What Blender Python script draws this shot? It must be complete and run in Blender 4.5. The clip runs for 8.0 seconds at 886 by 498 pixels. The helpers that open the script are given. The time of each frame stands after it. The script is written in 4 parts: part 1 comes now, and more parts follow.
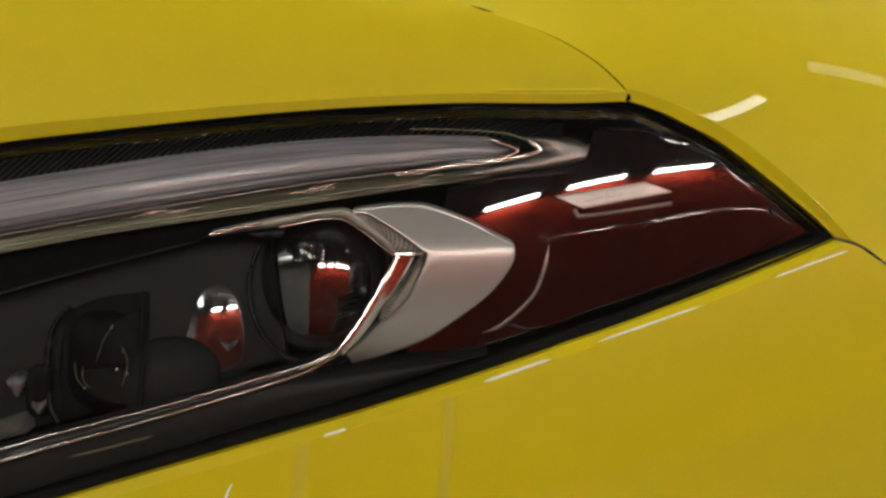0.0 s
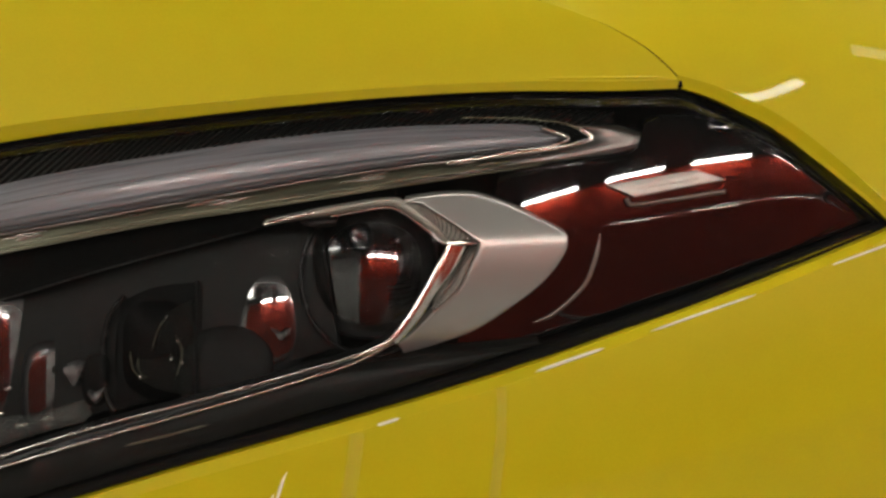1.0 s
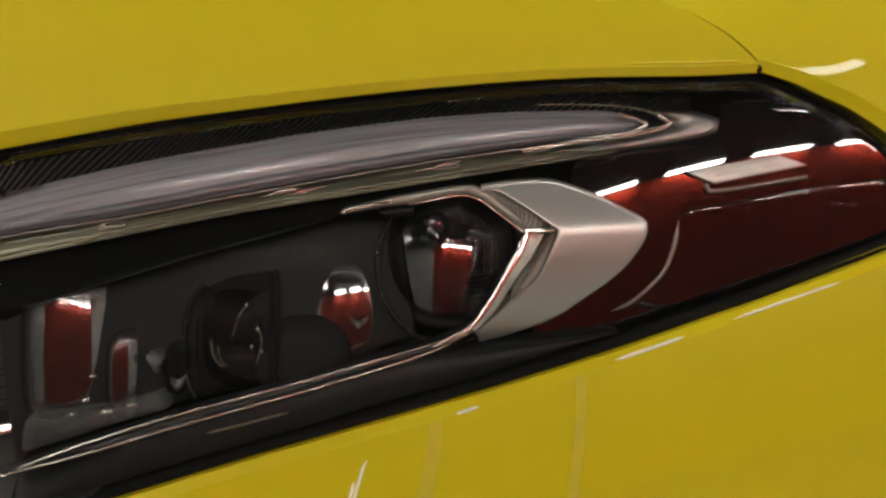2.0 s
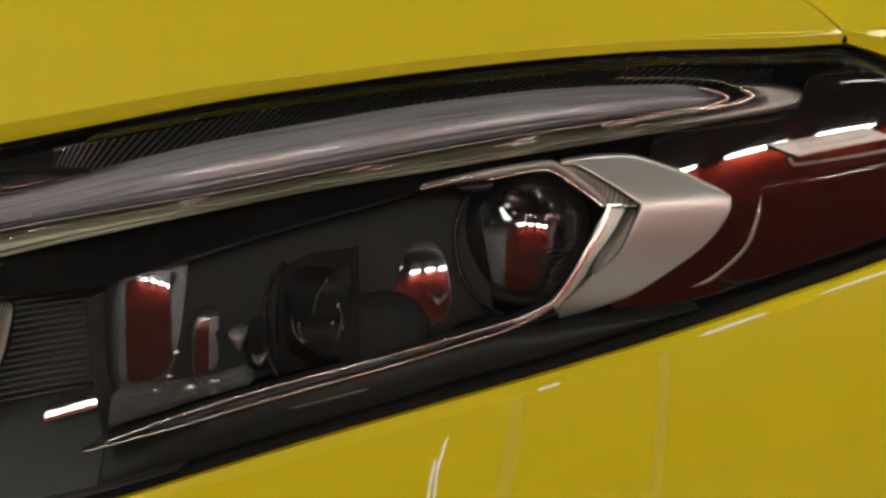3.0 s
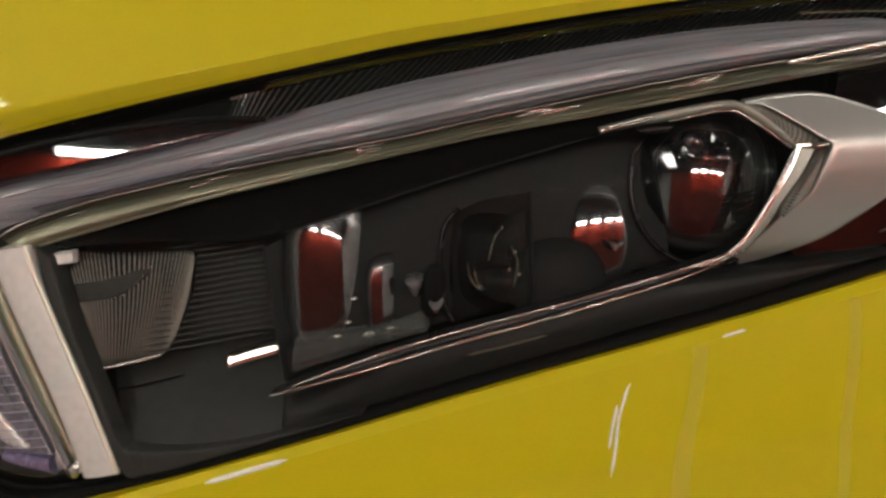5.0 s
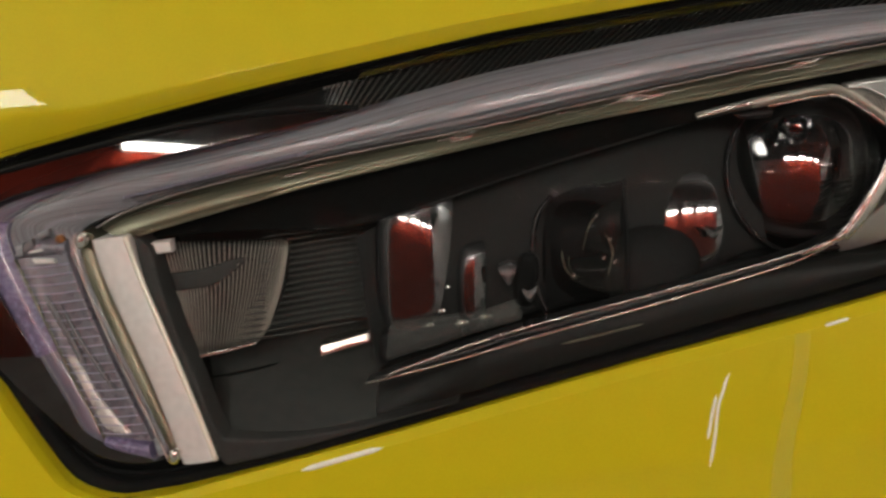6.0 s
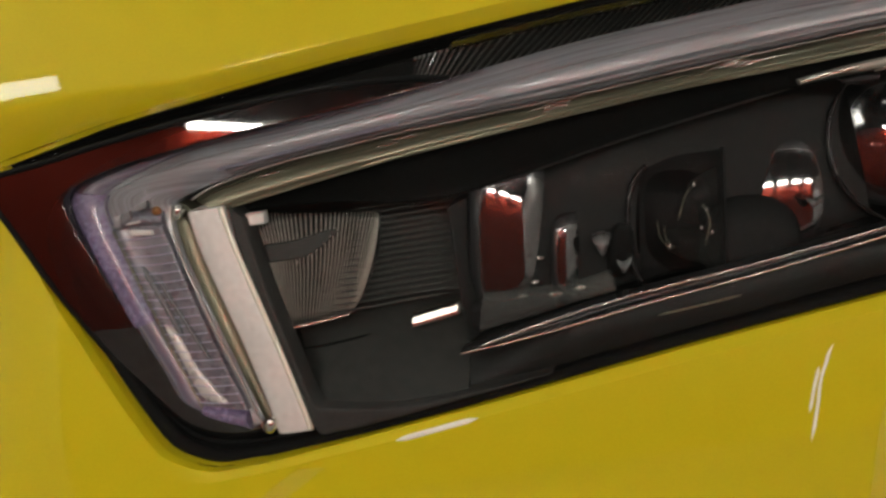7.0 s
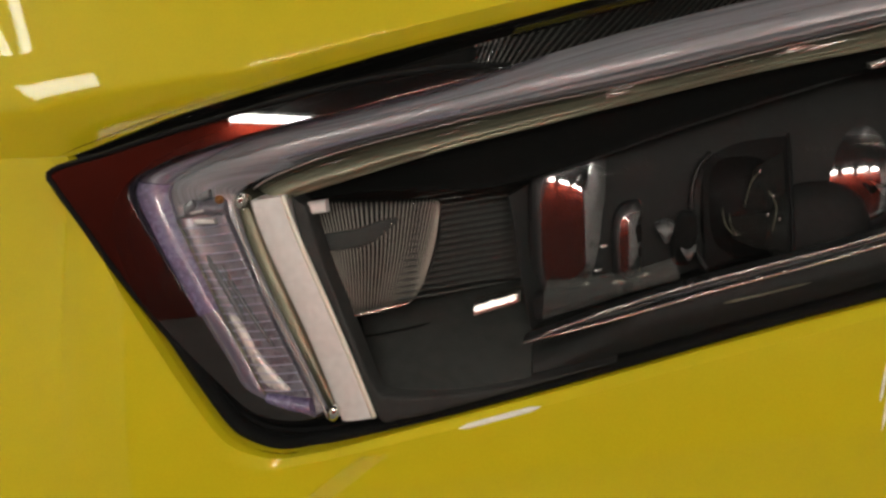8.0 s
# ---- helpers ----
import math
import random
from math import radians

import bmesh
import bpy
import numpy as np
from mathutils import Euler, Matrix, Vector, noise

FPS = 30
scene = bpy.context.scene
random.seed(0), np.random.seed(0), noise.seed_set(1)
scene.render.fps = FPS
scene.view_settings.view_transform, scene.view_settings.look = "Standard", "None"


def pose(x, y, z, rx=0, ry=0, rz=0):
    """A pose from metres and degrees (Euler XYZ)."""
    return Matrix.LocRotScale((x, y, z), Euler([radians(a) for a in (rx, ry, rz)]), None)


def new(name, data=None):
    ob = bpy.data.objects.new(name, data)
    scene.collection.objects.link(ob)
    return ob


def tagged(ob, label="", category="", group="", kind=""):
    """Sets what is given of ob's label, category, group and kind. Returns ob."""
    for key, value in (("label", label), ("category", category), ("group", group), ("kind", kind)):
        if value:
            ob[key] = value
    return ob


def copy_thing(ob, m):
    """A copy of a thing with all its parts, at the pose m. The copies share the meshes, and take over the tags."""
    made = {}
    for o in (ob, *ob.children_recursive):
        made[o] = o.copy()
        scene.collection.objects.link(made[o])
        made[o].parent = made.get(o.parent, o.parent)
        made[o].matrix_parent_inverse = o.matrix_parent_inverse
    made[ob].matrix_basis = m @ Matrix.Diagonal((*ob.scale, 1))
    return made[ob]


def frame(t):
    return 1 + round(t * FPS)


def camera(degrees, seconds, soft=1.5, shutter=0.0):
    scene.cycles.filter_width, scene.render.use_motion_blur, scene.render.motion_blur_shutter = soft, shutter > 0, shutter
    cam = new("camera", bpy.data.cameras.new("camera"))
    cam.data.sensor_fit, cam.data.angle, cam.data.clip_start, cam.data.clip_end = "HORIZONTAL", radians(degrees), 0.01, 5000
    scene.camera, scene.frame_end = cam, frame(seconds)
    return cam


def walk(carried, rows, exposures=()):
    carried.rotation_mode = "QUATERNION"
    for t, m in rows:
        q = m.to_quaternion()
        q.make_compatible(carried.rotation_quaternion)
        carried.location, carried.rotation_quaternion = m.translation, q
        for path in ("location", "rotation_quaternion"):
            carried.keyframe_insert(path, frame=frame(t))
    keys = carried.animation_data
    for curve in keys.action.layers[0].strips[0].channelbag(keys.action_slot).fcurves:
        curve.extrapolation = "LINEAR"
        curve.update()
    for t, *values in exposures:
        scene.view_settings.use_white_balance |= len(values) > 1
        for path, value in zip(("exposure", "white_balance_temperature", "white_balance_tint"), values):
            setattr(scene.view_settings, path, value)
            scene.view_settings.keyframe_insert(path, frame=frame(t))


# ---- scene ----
cam = camera(56.7, 8.0, soft=2.7, shutter=0.5)
METRES, EYE, TILT, LEAN, TURN = 0.18, 0.85, -12.0, 0.0, 0.0
ROWS = [
    (0.0, 0.0, 0.0, 0.0, 0.0, 0.0, -0.0),
    (0.5, -0.0285, 0.0019, -0.0068, 0.52, 0.03, 0.06),
    (1.0, -0.0821, 0.0069, -0.0162, 1.29, -0.3, 0.2),
    (1.5, -0.1364, 0.0114, -0.0263, 2.38, -0.36, 0.33),
    (3.0, -0.3259, 0.0137, -0.0754, 5.26, -1.04, 0.71),
    (3.5, -0.3935, 0.0168, -0.0874, 6.07, -2.08, 0.87),
    (4.0, -0.4678, 0.0183, -0.1035, 7.14, -3.19, 1.07),
    (4.5, -0.5349, 0.0128, -0.1172, 8.31, -3.16, 1.2),
    (6.0, -0.7498, -0.0173, -0.1457, 11.67, -3.24, 1.58),
    (6.5, -0.8149, -0.0272, -0.1599, 12.98, -3.5, 1.73),
    (7.0, -0.8836, -0.0384, -0.1773, 14.17, -4.17, 1.9),
    (7.5, -0.9449, -0.0518, -0.1889, 15.04, -4.41, 2.04),
    (8.0, -0.9724, -0.0598, -0.1931, 15.8, -4.39, 2.1),
]
walk(cam, [(t, pose(0, 0, EYE, TILT, LEAN, TURN) @ pose(METRES * x, METRES * y, METRES * z, 90 + pitch, roll, yaw)) for t, x, y, z, yaw, pitch, roll in ROWS],
     exposures=[(0.0, -0.22, 6500, 3.0), (8.0, -0.22, 6500, 3.0)])

# ---- world and light ----
LAMP = 18.6
world = bpy.data.worlds.new("showroom_world")
scene.world = world
world.use_nodes = True
world.node_tree.nodes["Background"].inputs[0].default_value = (0.9, 0.95, 1.0, 1)
world.node_tree.nodes["Background"].inputs[1].default_value = 0.02


# ---- materials ----
def material(name, color, rough=0.5, metal=0.0, coat=0.0, coat_rough=0.03, ior=1.5, transmission=0.0, spec=0.5,
             grain=0.0, grain_scale=400.0, stretch=(1, 1, 1), bump=0.0, rough_var=0.0, emit=0.0, tint2=None, along=False):
    """Principled surface with grain and stains at two scales in real-world size."""
    m = bpy.data.materials.new(name)
    m.use_nodes = True
    nt = m.node_tree
    b = nt.nodes["Principled BSDF"]
    b.inputs["Base Color"].default_value = (*color, 1)
    b.inputs["Roughness"].default_value = rough
    b.inputs["Metallic"].default_value = metal
    b.inputs["IOR"].default_value = ior
    b.inputs["Coat Weight"].default_value = coat
    b.inputs["Coat Roughness"].default_value = coat_rough
    b.inputs["Transmission Weight"].default_value = transmission
    b.inputs["Specular IOR Level"].default_value = spec
    if emit:
        b.inputs["Emission Color"].default_value = (*color, 1)
        b.inputs["Emission Strength"].default_value = emit
    if grain or bump or rough_var:
        co = nt.nodes.new("ShaderNodeTexCoord")
        mp = nt.nodes.new("ShaderNodeMapping")
        mp.inputs["Scale"].default_value = stretch
        if along:
            at = nt.nodes.new("ShaderNodeAttribute")
            at.attribute_name = "along"
            nt.links.new(at.outputs["Vector"], mp.inputs["Vector"])
        else:
            nt.links.new(co.outputs["Object"], mp.inputs["Vector"])
        fine = nt.nodes.new("ShaderNodeTexNoise")
        fine.inputs["Scale"].default_value = grain_scale
        fine.inputs["Detail"].default_value = 4
        broad = nt.nodes.new("ShaderNodeTexNoise")
        broad.inputs["Scale"].default_value = grain_scale / 14
        nt.links.new(mp.outputs[0], fine.inputs["Vector"])
        nt.links.new(mp.outputs[0], broad.inputs["Vector"])
        mixv = nt.nodes.new("ShaderNodeMath")
        mixv.operation = "MULTIPLY_ADD"
        nt.links.new(fine.outputs[0], mixv.inputs[0])
        mixv.inputs[1].default_value = 0.6
        half = nt.nodes.new("ShaderNodeMath")
        half.operation = "MULTIPLY"
        half.inputs[1].default_value = 0.4
        nt.links.new(broad.outputs[0], half.inputs[0])
        nt.links.new(half.outputs[0], mixv.inputs[2])
        if grain:
            ramp = nt.nodes.new("ShaderNodeMix")
            ramp.data_type = "RGBA"
            other = tint2 or tuple(c * (1 - grain) for c in color)
            ramp.inputs["A"].default_value = (*other, 1)
            ramp.inputs["B"].default_value = (*[min(1, c * (1 + grain)) for c in color], 1)
            rng = nt.nodes.new("ShaderNodeMapRange")
            rng.inputs[1].default_value, rng.inputs[2].default_value = 0.35, 0.65
            nt.links.new(mixv.outputs[0], rng.inputs[0])
            nt.links.new(rng.outputs[0], ramp.inputs["Factor"])
            nt.links.new(ramp.outputs["Result"], b.inputs["Base Color"])
        if rough_var:
            rr = nt.nodes.new("ShaderNodeMapRange")
            rr.inputs[1].default_value, rr.inputs[2].default_value = 0.3, 0.7
            rr.inputs[3].default_value, rr.inputs[4].default_value = max(0.0, rough - rough_var), rough + rough_var
            nt.links.new(mixv.outputs[0], rr.inputs[0])
            nt.links.new(rr.outputs[0], b.inputs["Roughness"])
        if bump:
            bp = nt.nodes.new("ShaderNodeBump")
            bp.inputs["Strength"].default_value = bump
            bp.inputs["Distance"].default_value = 0.0006
            nt.links.new(mixv.outputs[0], bp.inputs["Height"])
            nt.links.new(bp.outputs[0], b.inputs["Normal"])
    return m


def clear_cover(name, tint, ior, rough=0.0, veil=0.0):
    """Thin clear plastic: lets light straight through and mirrors by Fresnel, with a faint pale veil mixed in."""
    m = bpy.data.materials.new(name)
    m.use_nodes = True
    nt = m.node_tree
    nt.nodes.remove(nt.nodes["Principled BSDF"])
    out = nt.nodes["Material Output"]
    clear = nt.nodes.new("ShaderNodeBsdfTransparent")
    clear.inputs[0].default_value = (*tint, 1)
    gloss = nt.nodes.new("ShaderNodeBsdfGlossy")
    gloss.inputs["Roughness"].default_value = rough
    fres = nt.nodes.new("ShaderNodeFresnel")
    fres.inputs[0].default_value = ior
    mix = nt.nodes.new("ShaderNodeMixShader")
    film = nt.nodes.new("ShaderNodeMixShader")
    film.inputs[0].default_value = veil
    haze = nt.nodes.new("ShaderNodeBsdfDiffuse")
    haze.inputs[0].default_value = (0.8, 0.78, 0.74, 1)
    nt.links.new(clear.outputs[0], film.inputs[1])
    nt.links.new(haze.outputs[0], film.inputs[2])
    nt.links.new(fres.outputs[0], mix.inputs[0])
    nt.links.new(film.outputs[0], mix.inputs[1])
    nt.links.new(gloss.outputs[0], mix.inputs[2])
    nt.links.new(mix.outputs[0], out.inputs[0])
    return m


def frosted(name, color, rough, ior, start, end=0.98):
    """Dark gloss whose polish gives way to a satin rim; the mesh's "along" holds how near the rim is."""
    m = material(name, color, rough, ior=ior, spec=0.6, coat=1.0, coat_rough=0.01)
    nt = m.node_tree
    b = nt.nodes["Principled BSDF"]
    at = nt.nodes.new("ShaderNodeAttribute")
    at.attribute_name = "along"
    split = nt.nodes.new("ShaderNodeSeparateXYZ")
    nt.links.new(at.outputs["Vector"], split.inputs[0])
    for socket, near, far in (("Roughness", rough, 0.5), ("Specular IOR Level", 0.6, 0.1), ("Coat Weight", 1.0, 0.0)):
        rng = nt.nodes.new("ShaderNodeMapRange")
        rng.interpolation_type = "SMOOTHSTEP"
        rng.inputs[1].default_value, rng.inputs[2].default_value = start, end
        rng.inputs[3].default_value, rng.inputs[4].default_value = near, far
        nt.links.new(split.outputs[0], rng.inputs[0])
        nt.links.new(rng.outputs[0], b.inputs[socket])
    shade = nt.nodes.new("ShaderNodeMix")
    shade.data_type = "RGBA"
    shade.inputs["A"].default_value = (0.0085, 0.0085, 0.009, 1)
    shade.inputs["B"].default_value = (*color, 1)
    nt.links.new(rng.outputs[0], shade.inputs["Factor"])
    nt.links.new(shade.outputs["Result"], b.inputs["Base Color"])
    return m


YELLOW = material("yellow_paint", (0.565, 0.478, 0.009), 0.42, spec=0.15, coat=0.5, coat_rough=0.02, grain=0.03, grain_scale=900, rough_var=0.03)
RUBBER = material("gasket_rubber", (0.005, 0.005, 0.005), 0.75, spec=0.12, grain=0.3, grain_scale=600, rough_var=0.08)
# a faint pale mix in the cover stands in for its reflected haze
COVER = clear_cover("lens_polycarbonate", (0.96, 0.96, 0.97), 1.03, veil=0.0018)
BLACK_GLOSS = material("black_gloss_plastic", (0.006, 0.006, 0.006), 0.25, ior=1.3, spec=0.35, coat=0.05, coat_rough=0.08, grain=0.3, grain_scale=300, rough_var=0.06)
TRIM_GLOSS = material("black_gloss_trim", (0.004, 0.004, 0.004), 0.03, ior=1.6, spec=0.5, coat=1.0, coat_rough=0.015, grain=0.2, grain_scale=500, rough_var=0.015)
BLACK_SATIN = material("black_satin_plastic", (0.0055, 0.0055, 0.0055), 0.5, spec=0.1, grain=0.25, grain_scale=1500, bump=0.15, rough_var=0.06)
GREY_SATIN = material("dark_grey_plastic", (0.008, 0.008, 0.0083), 0.5, spec=0.1, grain=0.2, grain_scale=1500, bump=0.15, rough_var=0.06)
CHROME = material("chrome_trim", (0.75, 0.72, 0.66), 0.12, metal=1.0, grain=0.05, grain_scale=500, rough_var=0.05)
DARK_CHROME = material("dark_chrome", (0.165, 0.158, 0.108), 0.32, metal=0.7, grain=0.5, grain_scale=1300, stretch=(0.012, 1, 1), rough_var=0.08, along=True)
SATIN_SILVER = material("satin_silver", (0.52, 0.505, 0.475), 0.34, metal=0.75, grain=0.04, grain_scale=3000, bump=0.08, rough_var=0.04)
SILVER_PAINT = material("silver_flake_paint", (0.68, 0.655, 0.625), 0.42, metal=0.15, grain=0.13, grain_scale=5200, bump=0.12, rough_var=0.05)
GUIDE = material("grey_light_guide", (0.195, 0.200, 0.222), 0.3, coat=0.3, coat_rough=0.08, grain=0.42, grain_scale=1300, stretch=(0.010, 1, 1), rough_var=0.08, along=True)
GUIDE_CLEAR = material("clear_lilac_plastic", (0.165, 0.152, 0.205), 0.22, coat=0.5, coat_rough=0.05, grain=0.3, grain_scale=700, stretch=(0.03, 1, 1), rough_var=0.06, along=True)
REFLECTOR = material("fluted_reflector", (0.27, 0.26, 0.225), 0.32, metal=0.6, grain=0.08, grain_scale=300)
GLASS_DARK = material("projector_glass", (0.005, 0.005, 0.006), 0.05, ior=1.75, spec=0.6, coat=1.0, coat_rough=0.01, grain=0.2, grain_scale=500, rough_var=0.03)
GLASS_FROST = frosted("projector_glass_frosted_rim", (0.004, 0.004, 0.0042), 0.04, 1.75, 0.55)
GLASS_MILD = frosted("projector_glass_mild_rim", (0.012, 0.012, 0.0115), 0.06, 1.7, 0.60, 0.90)
GUIDE_LIGHT = material("pale_light_guide", (0.21, 0.205, 0.22), 0.3, coat=0.3, coat_rough=0.08, grain=0.2, grain_scale=800, stretch=(0.015, 1, 1), rough_var=0.08, along=True)
GUIDE_BED = material("smoked_guide_bed", (0.05, 0.05, 0.06), 0.35, coat=0.2, grain=0.2, grain_scale=500)
TOOTH = material("clear_tooth_plastic", (0.40, 0.39, 0.50), 0.3, coat=0.3)
GUIDE_DARK = material("dark_light_guide", (0.115, 0.116, 0.125), 0.3, coat=0.3, coat_rough=0.08, grain=0.35, grain_scale=800, stretch=(0.015, 1, 1), rough_var=0.08, along=True)
BLOCK_MAT = material("stepped_clear_block", (0.175, 0.165, 0.195), 0.3, metal=0.1, coat=0.3, coat_rough=0.1, grain=0.2, grain_scale=300, rough_var=0.08)
FACET_WHITE = material("pale_facet", (0.58, 0.56, 0.53), 0.3, metal=0.3, grain=0.2, grain_scale=160, rough_var=0.1)
END_LILAC = material("lilac_facet", (0.165, 0.135, 0.24), 0.25, coat=0.4, coat_rough=0.08, grain=0.35, grain_scale=500, rough_var=0.1)
EDGE_CREAM = material("bright_satin_edge", (0.82, 0.78, 0.66), 0.35, metal=0.35, grain=0.05, grain_scale=900)
AMBER = material("amber_cap", (0.25, 0.10, 0.02), 0.3, coat=0.3)
BOX_GREY = material("box_grey_plastic", (0.0185, 0.0193, 0.0168), 0.45, spec=0.3, grain=0.25, grain_scale=200, bump=0.1, rough_var=0.06)
SATIN_DARK = material("satin_grey_metal", (0.34, 0.31, 0.29), 0.32, metal=0.9, grain=0.15, grain_scale=900, stretch=(0.03, 1, 1), rough_var=0.06, along=True)
VISOR_METAL = material("satin_visor_metal", (0.36, 0.345, 0.30), 0.36, metal=0.7, grain=0.2, grain_scale=900, stretch=(0.03, 1, 1), rough_var=0.06, along=True)
END_METAL = material("smoked_end_metal", (0.17, 0.16, 0.15), 0.3, metal=0.85, grain=0.25, grain_scale=900, stretch=(0.03, 1, 1), rough_var=0.06, along=True)
MESH_GREY = material("textured_grey_insert", (0.18, 0.165, 0.14), 0.45, metal=0.3, grain=0.25, grain_scale=1800, bump=0.3)
BLADE_MAT = material("smoked_chrome", (0.022, 0.022, 0.022), 0.3, metal=0.6, grain=0.25, grain_scale=900, stretch=(0.02, 1, 1), rough_var=0.08, along=True)
BLACK_RIBBED = material("black_box_wall", (0.023, 0.026, 0.022), 0.5, spec=0.3, grain=0.4, grain_scale=500, stretch=(0.02, 0.02, 1), bump=0.5)
PANEL_GREY = material("module_grey_plastic", (0.0112, 0.0116, 0.0111), 0.5, spec=0.12, grain=0.2, grain_scale=700, bump=0.1, rough_var=0.06)
FRAME_GREY = material("frame_grey_plastic", (0.032, 0.031, 0.029), 0.45, spec=0.2, grain=0.25, grain_scale=900, bump=0.12, rough_var=0.06)
DISC_GREY = material("disc_grey_plastic", (0.0115, 0.0116, 0.0112), 0.55, spec=0.1, grain=0.25, grain_scale=500, rough_var=0.06)
RIM_CLEAR = clear_cover("cover_rolled_edge", (0.97, 0.97, 0.97), 1.32, rough=0.05)
REFLECTOR_DARK = material("smoked_reflector", (0.006, 0.006, 0.0055), 0.45, spec=0.1, grain=0.1, grain_scale=1500)
LENS_CLEAR = clear_cover("clear_lens_glass", (0.92, 0.92, 0.92), 1.3, veil=0.003)
MID_GLASS = material("smoked_glass", (0.0035, 0.0035, 0.0035), 0.3, ior=1.3, spec=0.07)
SOFT_CHROME = material("brushed_chrome", (0.75, 0.72, 0.66), 0.2, metal=1.0, grain=0.05, grain_scale=600)
STRIP = material("strip_black", (0.0035, 0.0035, 0.0033), 0.6, spec=0.04, grain=0.3, grain_scale=400)
APRON = material("black_apron_plastic", (0.0130, 0.0132, 0.0120), 0.36, ior=1.35, spec=0.22, grain=0.15, grain_scale=900)
# near-white, for highlights drawn as thin lines on the bumper
GLINT_PALE = material("pale_painted_glint", (0.95, 0.92, 0.80), 0.35, coat=0.5, grain=0.1, grain_scale=900)
PALE_CLEAR = clear_cover("pale_clear", (0.99, 0.99, 0.99), 1.02, veil=0.045)
RIB_GREY = material("ribbed_plastic", (0.028, 0.028, 0.022), 0.4, coat=0.15, grain=0.3, grain_scale=300)
SMOKED = material("smoked_clear_plastic", (0.03, 0.032, 0.03), 0.3, spec=0.4, coat=0.3, coat_rough=0.2, grain=0.4, grain_scale=350, rough_var=0.1)
CLEAR_GREY = material("pale_clear_plastic", (0.05, 0.05, 0.05), 0.3, coat=0.4, coat_rough=0.1, grain=0.4, grain_scale=250, rough_var=0.1)
SMOKED_CLEAR = clear_cover("smoked_clear_acrylic", (0.7, 0.72, 0.7), 1.05, rough=0.15, veil=0.06)
WINDOW = clear_cover("smoked_window", (0.75, 0.77, 0.75), 1.07, rough=0.1, veil=0.007)
BADGE_GREY = material("satin_grey_badge", (0.56, 0.53, 0.49), 0.38, metal=0.5, grain=0.15, grain_scale=2500, bump=0.3)
BOX_RIB = material("box_rib_plastic", (0.03, 0.032, 0.028), 0.4, coat=0.2, grain=0.2, grain_scale=500)
# metal grey that puts a highlight on the black trim's edges
EDGE_SHEEN = material("sheen_grey_edge", (0.26, 0.23, 0.21), 0.34, metal=0.9, grain=0.2, grain_scale=500)
RED_WALL = material("red_wall_paint", (0.29, 0.020, 0.0055), 0.7, spec=0.1, grain=0.06, grain_scale=9)
WHITE_WALL = material("white_wall_paint", (0.66, 0.65, 0.63), 0.6, grain=0.03, grain_scale=9)
CEILING = material("dark_ceiling_paint", (0.018, 0.018, 0.019), 0.8, grain=0.1, grain_scale=6)
FLOOR = material("grey_epoxy_floor", (0.17, 0.168, 0.157), 0.3, grain=0.15, grain_scale=6, rough_var=0.08)
LAMP_BODY = material("lamp_housing", (0.5, 0.5, 0.5), 0.4, metal=0.3, grain=0.05)
LAMP_GLOW = material("lamp_diffuser", (1.0, 0.945, 0.855), 0.5, emit=LAMP * 0.98)
WASH_GLOW = material("wall_washer_diffuser", (1.0, 0.945, 0.855), 0.5, emit=LAMP * 5.6)
PANEL_GLOW = material("panel_diffuser", (1.0, 0.94, 0.85), 0.5, emit=LAMP * 1.4)
DIM_GLOW = material("dimmed_diffuser", (1.0, 0.945, 0.855), 0.5, emit=LAMP * 0.24)


# ---- shape helpers ----
def skin(x, z):
    """Depth of the car's nose at (x, z): raked back and sweeping away to the side."""
    u, v = x + 0.1, z - 0.75
    return 0.3393 + 0.1397 * u + 0.3375 * v - 0.2084 * u * u - 0.0108 * u * v + 0.1747 * v * v


def spline(points, count):
    """A smooth curve through the points, evenly spaced."""
    p = [np.array(q, float) for q in points]
    p = [2 * p[0] - p[1], *p, 2 * p[-1] - p[-2]]
    fine = []
    for a, b, c, d in zip(p, p[1:], p[2:], p[3:]):
        for k in range(16):
            t = k / 16
            fine.append(0.5 * (2 * b + (c - a) * t + (2 * a - 5 * b + 4 * c - d) * t * t + (3 * b - a - 3 * c + d) * t ** 3))
    fine.append(p[-2])
    fine = np.array(fine)
    run = np.concatenate([[0], np.cumsum(np.linalg.norm(np.diff(fine, axis=0), axis=1))])
    s = np.linspace(0, run[-1], count)
    return np.stack([np.interp(s, run, fine[:, i]) for i in range(fine.shape[1])], 1)


def mesh_from(verts, faces, smooth=True, along=None):
    """along: for each vertex its way along and across the piece, for streaks that follow it."""
    me = bpy.data.meshes.new("part")
    me.from_pydata([tuple(v) for v in verts], [], faces)
    if along is not None:
        at = me.attributes.new("along", "FLOAT_VECTOR", "POINT")
        at.data.foreach_set("vector", np.array(along, np.float32).ravel())
    bm = bmesh.new()
    bm.from_mesh(me)
    bmesh.ops.remove_doubles(bm, verts=bm.verts, dist=1e-6)
    bmesh.ops.recalc_face_normals(bm, faces=bm.faces)
    bm.to_mesh(me)
    bm.free()
    if smooth:
        me.shade_smooth()
    return me


def part(name, me, mat, parent=None, label="", thick=0.0, sharp=0.0):
    ob = new(name, me)
    me.materials.clear()
    me.materials.append(mat)
    ob.parent = parent
    if label:
        ob["label"] = label
    if thick:
        mod = ob.modifiers.new("wall", "SOLIDIFY")
        mod.thickness = thick
        mod.offset = 0
    if sharp:
        me.set_sharp_from_angle(angle=radians(sharp))
    return ob


